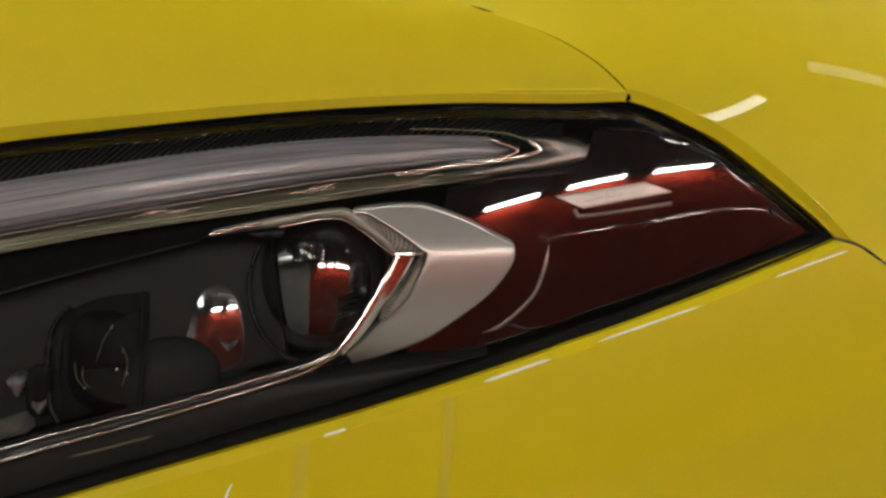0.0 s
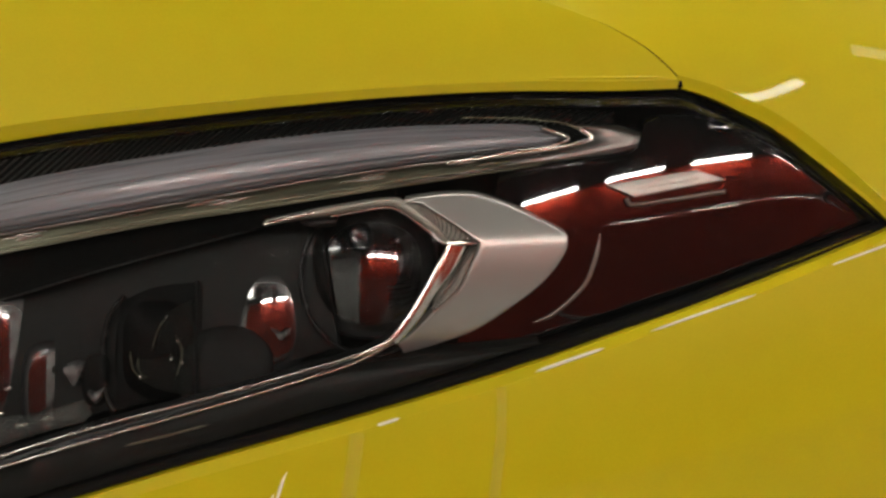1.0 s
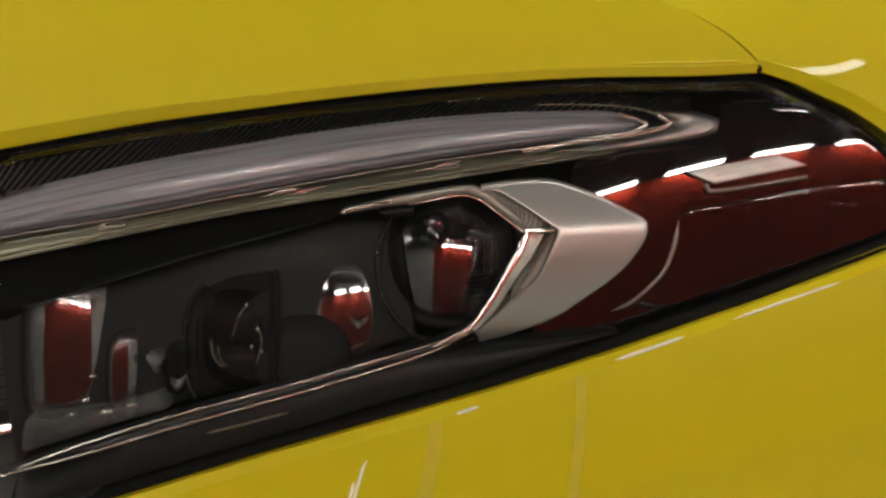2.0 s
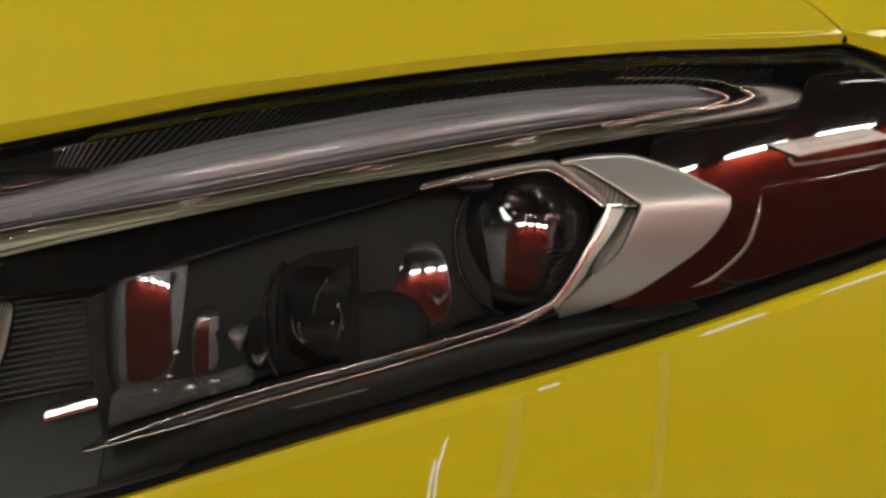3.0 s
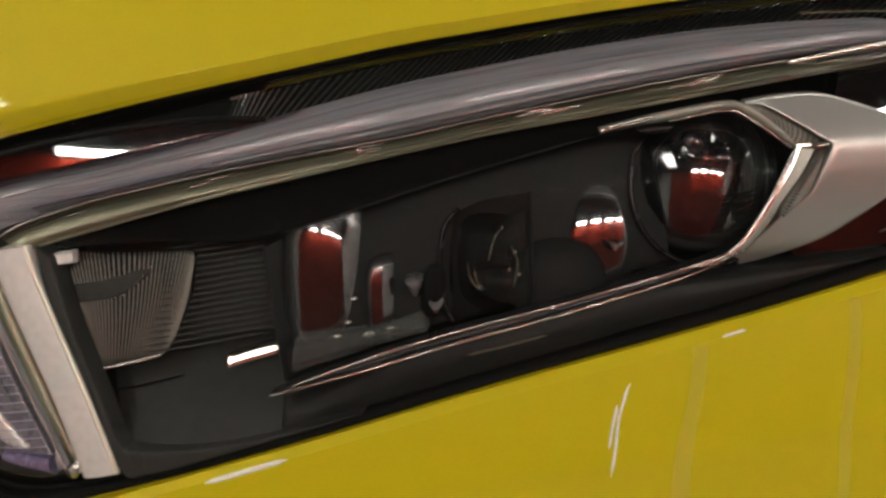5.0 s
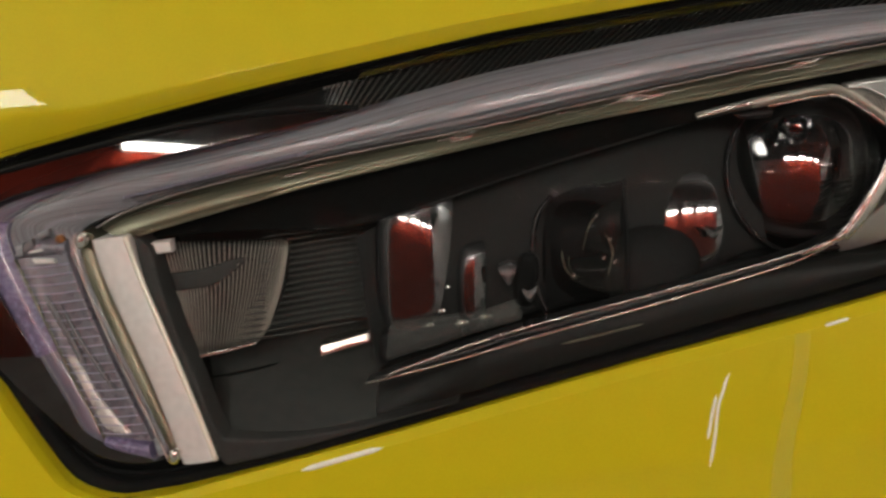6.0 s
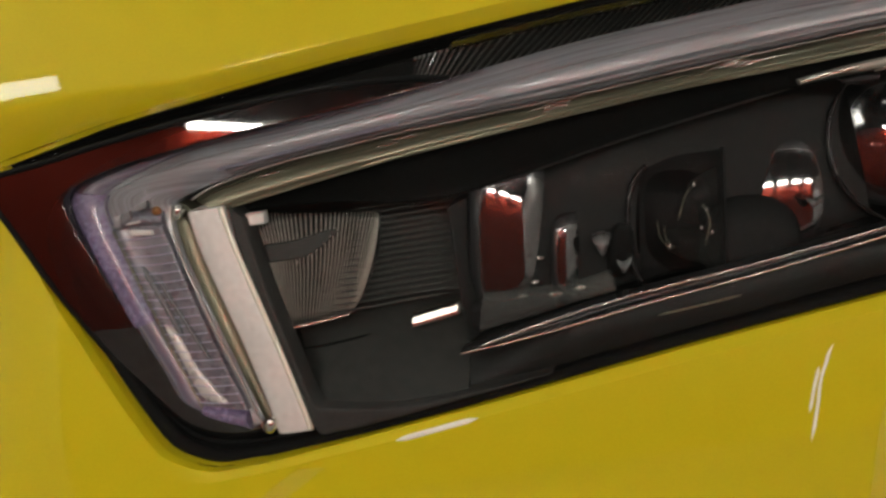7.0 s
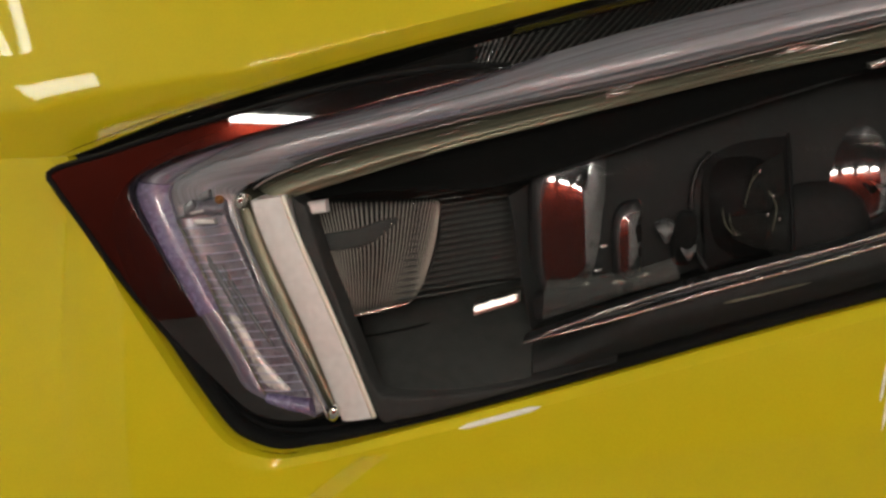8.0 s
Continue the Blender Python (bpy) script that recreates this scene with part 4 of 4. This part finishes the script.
# ---- hook-shaped satin silver bezel ----
HOOK_O = [(-0.0400, 0.7912), (-0.0322, 0.7922), (-0.0216, 0.7930), (-0.0075, 0.7924), (0.0109, 0.7862), (0.0222, 0.7808), (0.0300, 0.7768), (0.0318, 0.7743), (0.0302, 0.7674),
          (0.0206, 0.7550), (0.0042, 0.7420), (-0.0100, 0.7325), (-0.0290, 0.7252), (-0.0410, 0.7218)]
HOOK_I = [(-0.0400, 0.7902), (-0.0325, 0.7893), (-0.0189, 0.7816), (-0.0110, 0.7763), (-0.0082, 0.7744), (-0.0075, 0.7740), (-0.0072, 0.7738), (-0.0071, 0.7737), (-0.0076, 0.7704),
          (-0.0115, 0.7617), (-0.0163, 0.7530), (-0.0268, 0.7440), (-0.0350, 0.7352), (-0.0430, 0.7275)]


def hook_shape(x, z):
    """Two faces that meet in a rounded ridge."""
    d = z - 0.7739 - 0.026 * (x + 0.007)
    return -0.0085 + 0.285 * (math.sqrt(d * d + 0.0032 ** 2) - 0.0032) + 0.065 * d + 7.0 * min(0.0, z - 0.765) ** 2


hook = part("hook_bezel", slab(HOOK_I, HOOK_O, 0.0, 0.010, count=150, cross=16, paired=True, edge=0.0008, extra=hook_shape), SATIN_SILVER, lamp, "satin silver hook-shaped bezel with a rounded ridge")
part("mesh_insert", slab([(-0.0418, 0.7905), (-0.0326, 0.7889), (-0.0187, 0.7813), (-0.0077, 0.7737)], [(-0.0423, 0.7887), (-0.0357, 0.7848), (-0.0266, 0.7776), (-0.0206, 0.7729)], -0.0030, 0.006, count=40, paired=True), MESH_GREY, hook, "dark grey textured insert")
part("mesh_insert", slab([(-0.0073, 0.7719), (-0.0115, 0.7613), (-0.0160, 0.7537), (-0.0263, 0.7448)], [(-0.0115, 0.7698), (-0.0179, 0.7605), (-0.0256, 0.7508), (-0.0277, 0.7460)], -0.0045, 0.006, count=40, paired=True), MESH_GREY, hook)
part("chrome_facet", slab([(-0.0206, 0.7722), (-0.0230, 0.7660), (-0.0300, 0.7540), (-0.0376, 0.7430), (-0.0440, 0.7345)], [(-0.0120, 0.7712), (-0.0179, 0.7607), (-0.0262, 0.7502), (-0.0340, 0.7395), (-0.0425, 0.7310)], -0.0065, 0.006, count=40, paired=True, off_b=-0.0040), CHROME, hook, "polished chrome facet")
part("bright_tip", slab([(-0.0210, 0.7736), (-0.0085, 0.7740)], [(-0.0206, 0.7722), (-0.0078, 0.7722)], -0.0068, 0.004, crown=0.0006, count=12), CHROME, hook)
v, f = [], []
for pa, pb, lift in ((((-0.0326, 0.7889), (-0.0077, 0.7737)), ((-0.0357, 0.7848), (-0.0206, 0.7729)), -0.0032), (((-0.0073, 0.7719), (-0.0263, 0.7448)), ((-0.0115, 0.7698), (-0.0277, 0.7460)), -0.0047)):
    for i in range(22):
        for j in range(4):
            p = np.array(pa[0]) + (np.array(pa[1]) - np.array(pa[0])) * (i + 0.5) / 22
            q = np.array(pb[0]) + (np.array(pb[1]) - np.array(pb[0])) * (i + 0.5) / 22
            x, z = p + (q - p) * (j + 0.5 + 0.4 * (i % 2)) / 4.6
            c, y, r = len(v), skin(x, z) + lift, 0.00045
            v += [(x - r, y, z), (x, y, z - r), (x + r, y, z), (x, y, z + r), (x, y - 0.0003, z)]
            f += [(c, c + 1, c + 4), (c + 1, c + 2, c + 4), (c + 2, c + 3, c + 4), (c + 3, c, c + 4)]
tagged(part("texture_dots", mesh_from(v, f, False), BLACK_SATIN, hook, "fine dark dots"), kind="stuff")

# chrome visor round the outer projector and the long blade below
VISOR_O = [(-0.1003, 0.7832), (-0.0857, 0.7861), (-0.0716, 0.7886), (-0.0482, 0.7914), (-0.0400, 0.7898), (-0.0275, 0.7809), (-0.0197, 0.7731)]
VISOR_I = [(-0.0998, 0.7814), (-0.0857, 0.7834), (-0.0717, 0.7850), (-0.0506, 0.7880), (-0.0424, 0.7868), (-0.0310, 0.7790), (-0.0218, 0.7717)]
visor = part("chrome_visor", slab(VISOR_O, VISOR_I, -0.0040, 0.008, crown=0.0008, count=80, paired=True, off_b=-0.0020, edge=0.0006), VISOR_METAL, lamp, "chrome visor over the projector")
part("bright_line", rod([(-0.1003, 0.7826), (-0.0930, 0.7842), (-0.0857, 0.7856), (-0.0780, 0.7868)], 0.0009, -0.0048, ring=8, count=30, taper=0.5), CHROME, visor)
part("bright_line", rod(VISOR_I[2:], 0.0005, -0.0030, ring=6, count=60), CHROME, visor)
part("visor_notch", slab([(-0.0860, 0.7832), (-0.0780, 0.7845), (-0.0690, 0.7850)], [(-0.0830, 0.7805), (-0.0775, 0.7797), (-0.0700, 0.7800)], 0.000, 0.006, crown=0.001, count=24), BLACK_GLOSS, visor, "black notch under the visor")
BLADE = [(-0.0206, 0.7715), (-0.0236, 0.7660), (-0.0304, 0.7539), (-0.0376, 0.7430), (-0.0447, 0.7344), (-0.0517, 0.7307), (-0.0610, 0.7273), (-0.0843, 0.7216), (-0.1193, 0.7137), (-0.1658, 0.7044), (-0.2003, 0.6960), (-0.2277, 0.6880)]
BLADE_LOW = [(-0.0434, 0.7319), (-0.0610, 0.7243), (-0.0843, 0.7180), (-0.1194, 0.7096), (-0.1660, 0.6997), (-0.2006, 0.6918), (-0.2371, 0.6848)]
blade = part("chrome_blade", slab([(-0.0447, 0.7344), (-0.0610, 0.7273), (-0.0843, 0.7216), (-0.1193, 0.7137), (-0.1658, 0.7044), (-0.2003, 0.6960), (-0.2371, 0.6852)], BLADE_LOW, -0.0010, 0.008, crown=-0.0010, count=110, paired=True, edge=0.0006), BLADE_MAT, lamp, "dark chrome blade under the projectors")
part("bright_line", rod(BLADE[:7], 0.0011, -0.0050, ring=8, count=60, taper=0.4), CHROME, blade, "polished chrome edge")
part("bright_line", rod(BLADE[5:], 0.00042, -0.0022, ring=8, count=110), SOFT_CHROME, blade)
part("bright_line", rod(BLADE_LOW, 0.0005, -0.0020, ring=8, count=110, taper=0.6), SOFT_CHROME, blade)

# ---- lower black apron, end box and upper shelf ----
def apron_shape(x, z):
    """Leans back towards its end to run on from the box floor; two faint upright flutes added to catch pale
    reflections.
    """
    flutes = 0.0011 * math.exp(-((x + 0.192) / 0.0045) ** 2) + 0.0006 * math.exp(-((x + 0.171) / 0.0040) ** 2)
    k = min(1.0, max(0.0, (-0.192 - x) / 0.045))
    return k * k * (3 - 2 * k) * (0.002 + 0.55 * max(0.0, z - 0.6646 - 0.21 * (x + 0.2435))) - flutes


part("lower_apron", slab([(-0.2700, 0.6670), (-0.2620, 0.6760), (-0.2530, 0.6810), (-0.2450, 0.6835), (-0.2367, 0.6852), (-0.2003, 0.6925), (-0.1658, 0.7005), (-0.1193, 0.7100), (-0.0843, 0.7190), (-0.0500, 0.7215), (0.0200, 0.7265)],
                         [(-0.2700, 0.6590), (-0.2620, 0.6605), (-0.2530, 0.6625), (-0.2435, 0.6646), (-0.2205, 0.6692), (-0.1900, 0.6762), (-0.1600, 0.6830), (-0.1150, 0.6930), (-0.0800, 0.7015), (-0.0449, 0.7090), (0.0200, 0.7262)], 0.0080, 0.012, crown=0.0015, count=110, paired=True, extra=apron_shape), APRON, lamp, "black lower apron with a soft sheen")
# metal rod laid on the apron in place of a thin highlight
part("apron_highlight", rod([(-0.1575, 0.6931), (-0.1490, 0.6946), (-0.1405, 0.6961), (-0.1315, 0.6979), (-0.1225, 0.6997)], 0.0005, 0.0060, ring=6, count=40, taper=1.0), DARK_CHROME, lamp)
part("box_frame", slab([(-0.3345, 0.7495), (-0.3289, 0.7287), (-0.3125, 0.6912), (-0.2990, 0.6580), (-0.2880, 0.6552), (-0.2600, 0.6602), (-0.2300, 0.6668), (-0.2000, 0.6735)], [(-0.3280, 0.7440), (-0.3200, 0.7190), (-0.3085, 0.6905), (-0.2995, 0.6690), (-0.2915, 0.6650), (-0.2640, 0.6640), (-0.2310, 0.6682), (-0.2000, 0.6739)], 0.0022, 0.010, count=70, paired=True), FRAME_GREY, lamp, "dark grey box frame")
part("box_back", slab([(-0.3330, 0.7500), (-0.2400, 0.7660)], [(-0.3000, 0.6580), (-0.2300, 0.6790)], 0.0300, 0.004, crown=-0.006, count=40, cross=20), BLACK_RIBBED, lamp, "ribbed black box wall")
part("box_floor", slab([(-0.3150, 0.6930), (-0.2850, 0.6990), (-0.2380, 0.7000)], [(-0.2985, 0.6600), (-0.2700, 0.6605), (-0.2350, 0.6665)], 0.0290, 0.005, edge=0.0004, count=60, off_b=0.0065), BOX_GREY, lamp, "dark grey box floor")
part("floor_crease", rod([(-0.3130, 0.6838), (-0.3050, 0.6842), (-0.2970, 0.6852), (-0.2874, 0.6866), (-0.2798, 0.6880)], 0.0005, 0.0200, ring=6, count=40, taper=1.0), RUBBER, lamp)
part("polished_step", slab([(-0.2610, 0.6965), (-0.2515, 0.6980), (-0.2415, 0.6992)], [(-0.2610, 0.6900), (-0.2515, 0.6915), (-0.2415, 0.6930)], 0.0180, 0.004, edge=0.0022, count=20, extra=lambda x, z: 0.22 * (x + 0.2545) + 0.17 * (z - 0.694)), SOFT_CHROME, lamp, "small polished step")
part("box_side", slab([(-0.2454, 0.7400), (-0.2405, 0.7080), (-0.2363, 0.6847)], [(-0.2330, 0.7450), (-0.2330, 0.7100), (-0.2320, 0.6860)], 0.0120, 0.020, count=30, off_b=0.0160), PANEL_GREY, lamp, "dark grey partition")
shelf = part("upper_shelf", slab([(-0.3300, 0.7495), (-0.2900, 0.7580), (-0.2535, 0.7645), (-0.2204, 0.7700), (-0.1680, 0.7792), (-0.1194, 0.7858), (-0.0900, 0.7898), (-0.0450, 0.7960)],
                         [(-0.3280, 0.7470), (-0.2900, 0.7470), (-0.2535, 0.7450), (-0.2180, 0.7512), (-0.1700, 0.7640), (-0.1194, 0.7758), (-0.0900, 0.7815), (-0.0450, 0.7900)], 0.0140, 0.008, count=100, paired=True, off_b=0.0060), STRIP, lamp, "black shelf over the projectors")
part("edge_line", rod([(-0.2400, 0.7462), (-0.2180, 0.7512), (-0.1700, 0.7640), (-0.1194, 0.7758), (-0.1010, 0.7796)], 0.0004, 0.0055, ring=6, count=80, taper=1.0), BLADE_MAT, shelf)

for k in range(19):
    z = 0.7010 + 0.0026 * k
    path = [(-0.2960 + 0.0006 * k, 0.0125), (-0.2790, 0.0150), (-0.2620, 0.0200), (-0.2440, 0.0250)]
    part("box_rib", rod([(x, skin(x, z) + off, z + 0.03 * (x + 0.2790)) for x, off in path], 0.0006, ring=6, count=16, three=True, taper=1.0), BOX_RIB, lamp)

# fluted reflector with its tab
REF_T = [(-0.3325, 0.7375), (-0.3232, 0.7428), (-0.3120, 0.7424), (-0.2971, 0.7416), (-0.2850, 0.7410), (-0.2755, 0.7405), (-0.2748, 0.7340), (-0.2753, 0.7240)]
REF_B = [(-0.3175, 0.6990), (-0.3153, 0.6952), (-0.3090, 0.6958), (-0.3010, 0.6968), (-0.2940, 0.6980), (-0.2874, 0.6992), (-0.2812, 0.7077), (-0.2775, 0.7169)]
reflector = part("reflector", slab(REF_T, REF_B, 0.0140, 0.003, crown=0.0, count=60, cross=16, paired=True), REFLECTOR_DARK, lamp, "fluted reflector")
rt, rb = by_index(REF_T, 48), by_index(REF_B, 48)
for k in range(3, 40):
    (x0, z0), (x1, z1) = rt[k], rb[k]
    part("flute", rod([(x0, z0), ((x0 + x1) / 2 + 0.001, (z0 + z1) / 2), (x1, z1)], 0.00030, 0.0137, ring=6, count=12), REFLECTOR, reflector)
part("step", slab([(-0.3290, 0.7302), (-0.3160, 0.7310), (-0.3058, 0.7325), (-0.2990, 0.7345), (-0.2922, 0.7350)], [(-0.3257, 0.7225), (-0.3160, 0.7228), (-0.3058, 0.7240), (-0.2990, 0.7278), (-0.2922, 0.7330)], 0.0132, 0.003, edge=0.0006, count=30, paired=True), BOX_GREY, reflector, "dark step across the flutes")
for k in range(7):
    x = -0.3090 + 0.0028 * k
    part("glint_facet", bulb(x, 0.7222 + 0.0010 * k + 0.0002 * k * k, 0.0118, 0.0004, 0.0005, 0.0008, rings=6, tilt=-10), SOFT_CHROME, reflector)
part("lower_edge", rod([(-0.3150, 0.6950), (-0.3047, 0.6963), (-0.2874, 0.6992)], 0.0008, 0.0122, ring=6, count=24), CHROME, reflector)
part("tab", slab([(-0.3318, 0.7449), (-0.3214, 0.7456)], [(-0.3308, 0.7400), (-0.3208, 0.7406)], 0.0060, 0.004, edge=0.0010, count=12), SILVER_PAINT, lamp, "small bright metal tab")

# ---- projector modules ----
panel = part("module_panel", slab([(-0.2360, 0.7480), (-0.2000, 0.7555), (-0.1680, 0.7640), (-0.1300, 0.7720), (-0.0800, 0.7830)], [(-0.2300, 0.6880), (-0.2003, 0.6960), (-0.1658, 0.7040), (-0.1193, 0.7135), (-0.0700, 0.7250)], 0.0165, 0.006, count=80, cross=14, crown=0.002), PANEL_GREY, lamp, "dark grey module panel")
def barrel_shape(x, z):
    """An upright barrel, twisted at its top."""
    u, w = x + 0.2230, z - 0.7455
    bend = u * u if u > -0.008 else 0.000064 - 0.016 * (u + 0.008)
    twist = w if w > 0 else 0.010 * (math.exp(w / 0.010) - 1)
    return -0.01 * u + 11.9 * bend + 0.0186 * w + 2.9 * u * twist + 3.0 * w * w + 14.0 * max(0.0, u - 0.006) ** 2


def bulge_shape(x, z):
    u, w = x + 0.0975, z - 0.745
    return 0.075 * u + 10.35 * u * u + (0.042 - 1.5 * u) * w + 3.5 * w * w + 4.0 * min(0.0, z - 0.736) ** 2



def core_shape(x, z):
    """Round towards the outside, flatter towards the car's middle."""
    u, w = x + 0.0545, z - 0.764
    c = max(u, -0.0065)
    return 17.0 * (c * c + 2 * c * (u - c)) + 6.0 * (u - c) ** 2 - 0.036 * u + 4.0 * w * w + (0.012 - 0.3 * u) * w


left_module = part("projector_lens", dome(-0.2170, 0.7245, 0.0190, 0.0350, 0.0090, 0.0006, 5.0, 8.0, extra=barrel_shape), GLASS_MILD, lamp, "convex projector lens mirroring red and white")
part("foot", slab([(-0.2400, 0.7000), (-0.2000, 0.7050)], [(-0.2360, 0.6850), (-0.2000, 0.6950)], 0.0140, 0.012, edge=0.004, count=16), GREY_SATIN, left_module)
small = part("small_lens", dome(-0.1905, 0.7160, 0.0110, 0.0185, 0.0110, 0.0003, 4.0, 8.0,
     extra=lambda x, z: (x + 0.1975) ** 2 / 0.018 + (z - 0.724) ** 2 / 0.20), GLASS_MILD, lamp, "small convex lens")
for top, low in (([(-0.1838, 0.7250), (-0.1800, 0.7262), (-0.1758, 0.7250)], [(-0.1822, 0.7215), (-0.1793, 0.7170), (-0.1768, 0.7212)]),
                 ([(-0.1735, 0.7150), (-0.1708, 0.7140), (-0.1672, 0.7160)], [(-0.1725, 0.7125), (-0.1704, 0.7095), (-0.1680, 0.7125)])):
    part("clear_piece", slab(top, low, 0.0085, 0.005, crown=0.0006, edge=0.001, count=16, cross=5), CLEAR_GREY, small, "pale clear plastic piece")
part("dark_lug", bulb(-0.1722, 0.7180, 0.0130, 0.0052, 0.0040, 0.0120, 3.0, rings=16, tilt=-8), RUBBER, small, "black rounded lug")
part("light_guide_foot", slab([(-0.2290, 0.7040), (-0.2100, 0.7046), (-0.1922, 0.7062), (-0.1760, 0.7100)], [(-0.2300, 0.6905), (-0.2100, 0.6950), (-0.1930, 0.6995), (-0.1740, 0.7035)], 0.0050, 0.010, crown=0.001, edge=0.002, count=40, cross=6), SMOKED_CLEAR, left_module, "smoked clear slab under the lenses")
for x, z, r in ((-0.2075, 0.7085, 0.0013), (-0.2125, 0.7030, 0.0015), (-0.1990, 0.7030, 0.0022), (-0.1890, 0.7050, 0.0020), (-0.2050, 0.7180, 0.0012)):
    part("glint_facet", bulb(x, z, 0.0085, 1.5 * r, 0.0012, 0.7 * r, rings=6, tilt=10), SOFT_CHROME, left_module)
mid = part("mid_module", slab([(-0.1640, 0.7520), (-0.1500, 0.7570), (-0.1300, 0.7590)], [(-0.1640, 0.7035), (-0.1500, 0.7060), (-0.1294, 0.7085)], 0.0150, 0.010, crown=0.002, edge=0.003, count=30, cross=16), RUBBER, lamp, "dark projector module")
part("lens_ring", rod([(-0.1610, 0.7520), (-0.1660, 0.7460), (-0.1685, 0.7380), (-0.1689, 0.7270), (-0.1673, 0.7132), (-0.1633, 0.7050)], 0.0013, 0.0110, ring=8, count=40), BLACK_GLOSS, mid)
part("frame_edge", rod([(-0.1300, 0.7580), (-0.1298, 0.7425), (-0.1295, 0.7250), (-0.1293, 0.7095)], 0.0008, 0.0075, ring=8, count=40), BLACK_SATIN, mid)
mid_lens = part("mid_lens", dome(-0.1480, 0.7300, 0.0190, 0.0225, 0.0115, 0.0040, 2.8, 3.0), MID_GLASS, mid, "dark round lens")
part("lens_window", slab([(-0.1549, 0.7257), (-0.1430, 0.7262), (-0.1317, 0.7258)], [(-0.1531, 0.7178), (-0.1430, 0.7130), (-0.1314, 0.7107)], 0.0085, 0.003, crown=0.0008, edge=0.0010, count=24), WINDOW, mid_lens, "pale smoked window")
part("lens_window", slab([(-0.1440, 0.7440), (-0.1385, 0.7470), (-0.1322, 0.7500)], [(-0.1470, 0.7290), (-0.1390, 0.7275), (-0.1317, 0.7272)], 0.0088, 0.003, crown=0.0006, edge=0.0010, count=24), WINDOW, mid_lens)
part("inner_rim", rod([(-0.1567, 0.7307), (-0.1563, 0.7270), (-0.1554, 0.7235), (-0.1532, 0.7205), (-0.1503, 0.7188)], 0.00018, 0.0075, ring=6, count=30, taper=0.8), DARK_CHROME, mid)
part("inner_rim", rod([(-0.1385, 0.7362), (-0.1362, 0.7320), (-0.1354, 0.7280), (-0.1374, 0.7190)], 0.00018, 0.0075, ring=6, count=30, taper=0.8), DARK_CHROME, mid)
part("inner_rim", rod([(-0.1421, 0.7434), (-0.1450, 0.7400), (-0.1468, 0.7346), (-0.1480, 0.7300)], 0.00014, 0.0075, ring=6, count=30, taper=0.8), DARK_CHROME, mid)
part("inner_rim", rod([(-0.1538, 0.7280), (-0.1535, 0.7235), (-0.1516, 0.7202), (-0.1490, 0.7190)], 0.00014, 0.0085, ring=6, count=30, taper=0.8), DARK_CHROME, mid)
for x, z in ((-0.1418, 0.7440), (-0.1367, 0.7340), (-0.1346, 0.7248), (-0.1391, 0.7269), (-0.1516, 0.7202)):
    part("glint_facet", bulb(x, z, 0.0060, 0.0006, 0.0010, 0.0012, rings=6, tilt=-20), SOFT_CHROME, mid)
bulge = part("bulge_panel", dome(-0.1030, 0.7370, 0.0190, 0.0235, 0.0135, 0.0004, 3.0, 8.0, extra=bulge_shape), GLASS_MILD, lamp, "dark glossy bulge between the projectors")
part("front_disc", dome(-0.1195, 0.7195, 0.0210, 0.0175, 0.0085, 0.0050, 2.2, 3.0, depth=0.005), DISC_GREY, bulge, "dark grey satin disc")
# small piece set on the bulge to stand for a cup-shaped highlight
part("glint_facet", slab([(-0.0985, 0.7368), (-0.0945, 0.7350), (-0.0899, 0.7365)], [(-0.0965, 0.7350), (-0.0941, 0.7316), (-0.0905, 0.7345)], 0.0075, 0.002, edge=0.0008, count=14, cross=4), SMOKED, bulge, "small pale facet painted as a glint")
core = part("projector_core", dome(-0.0560, 0.7570, 0.0300, 0.0290, 0.0110, 0.0004, 2.4, 8.0,
     extra=core_shape), GLASS_FROST, lamp, "round projector lens mirroring red and white")
part("upper_glass", bulb(-0.0600, 0.7735, 0.0080, 0.0060, 0.0060, 0.0070, 2.2, rings=16, tilt=20), GLASS_DARK, core)
ball = part("ball_lens", bulb(-0.0540, 0.7570, 0.0250, 0.0315, 0.0280, 0.0330, 2.1, rings=40), LENS_CLEAR, lamp, "round clear projector lens")
rim = [(-0.0540 + 0.0330 * math.cos(a), 0.7570 + 0.0345 * math.sin(a)) for a in np.linspace(0.5 * math.pi, 1.62 * math.pi, 24)]
part("lens_rim", rod(rim, 0.0011, 0.0130, ring=8, count=60), BLACK_GLOSS, ball, "black lens rim")
for k in range(9):
    z = 0.7525 - 0.0021 * k
    part("lens_rib", rod([(-0.0465 + 0.0004 * k, z), (-0.0400, z + 0.0006), (-0.0330 - 0.0006 * k, z + 0.0024)], 0.00035, 0.0065, ring=6, count=12, taper=1.0), GREY_SATIN, core)
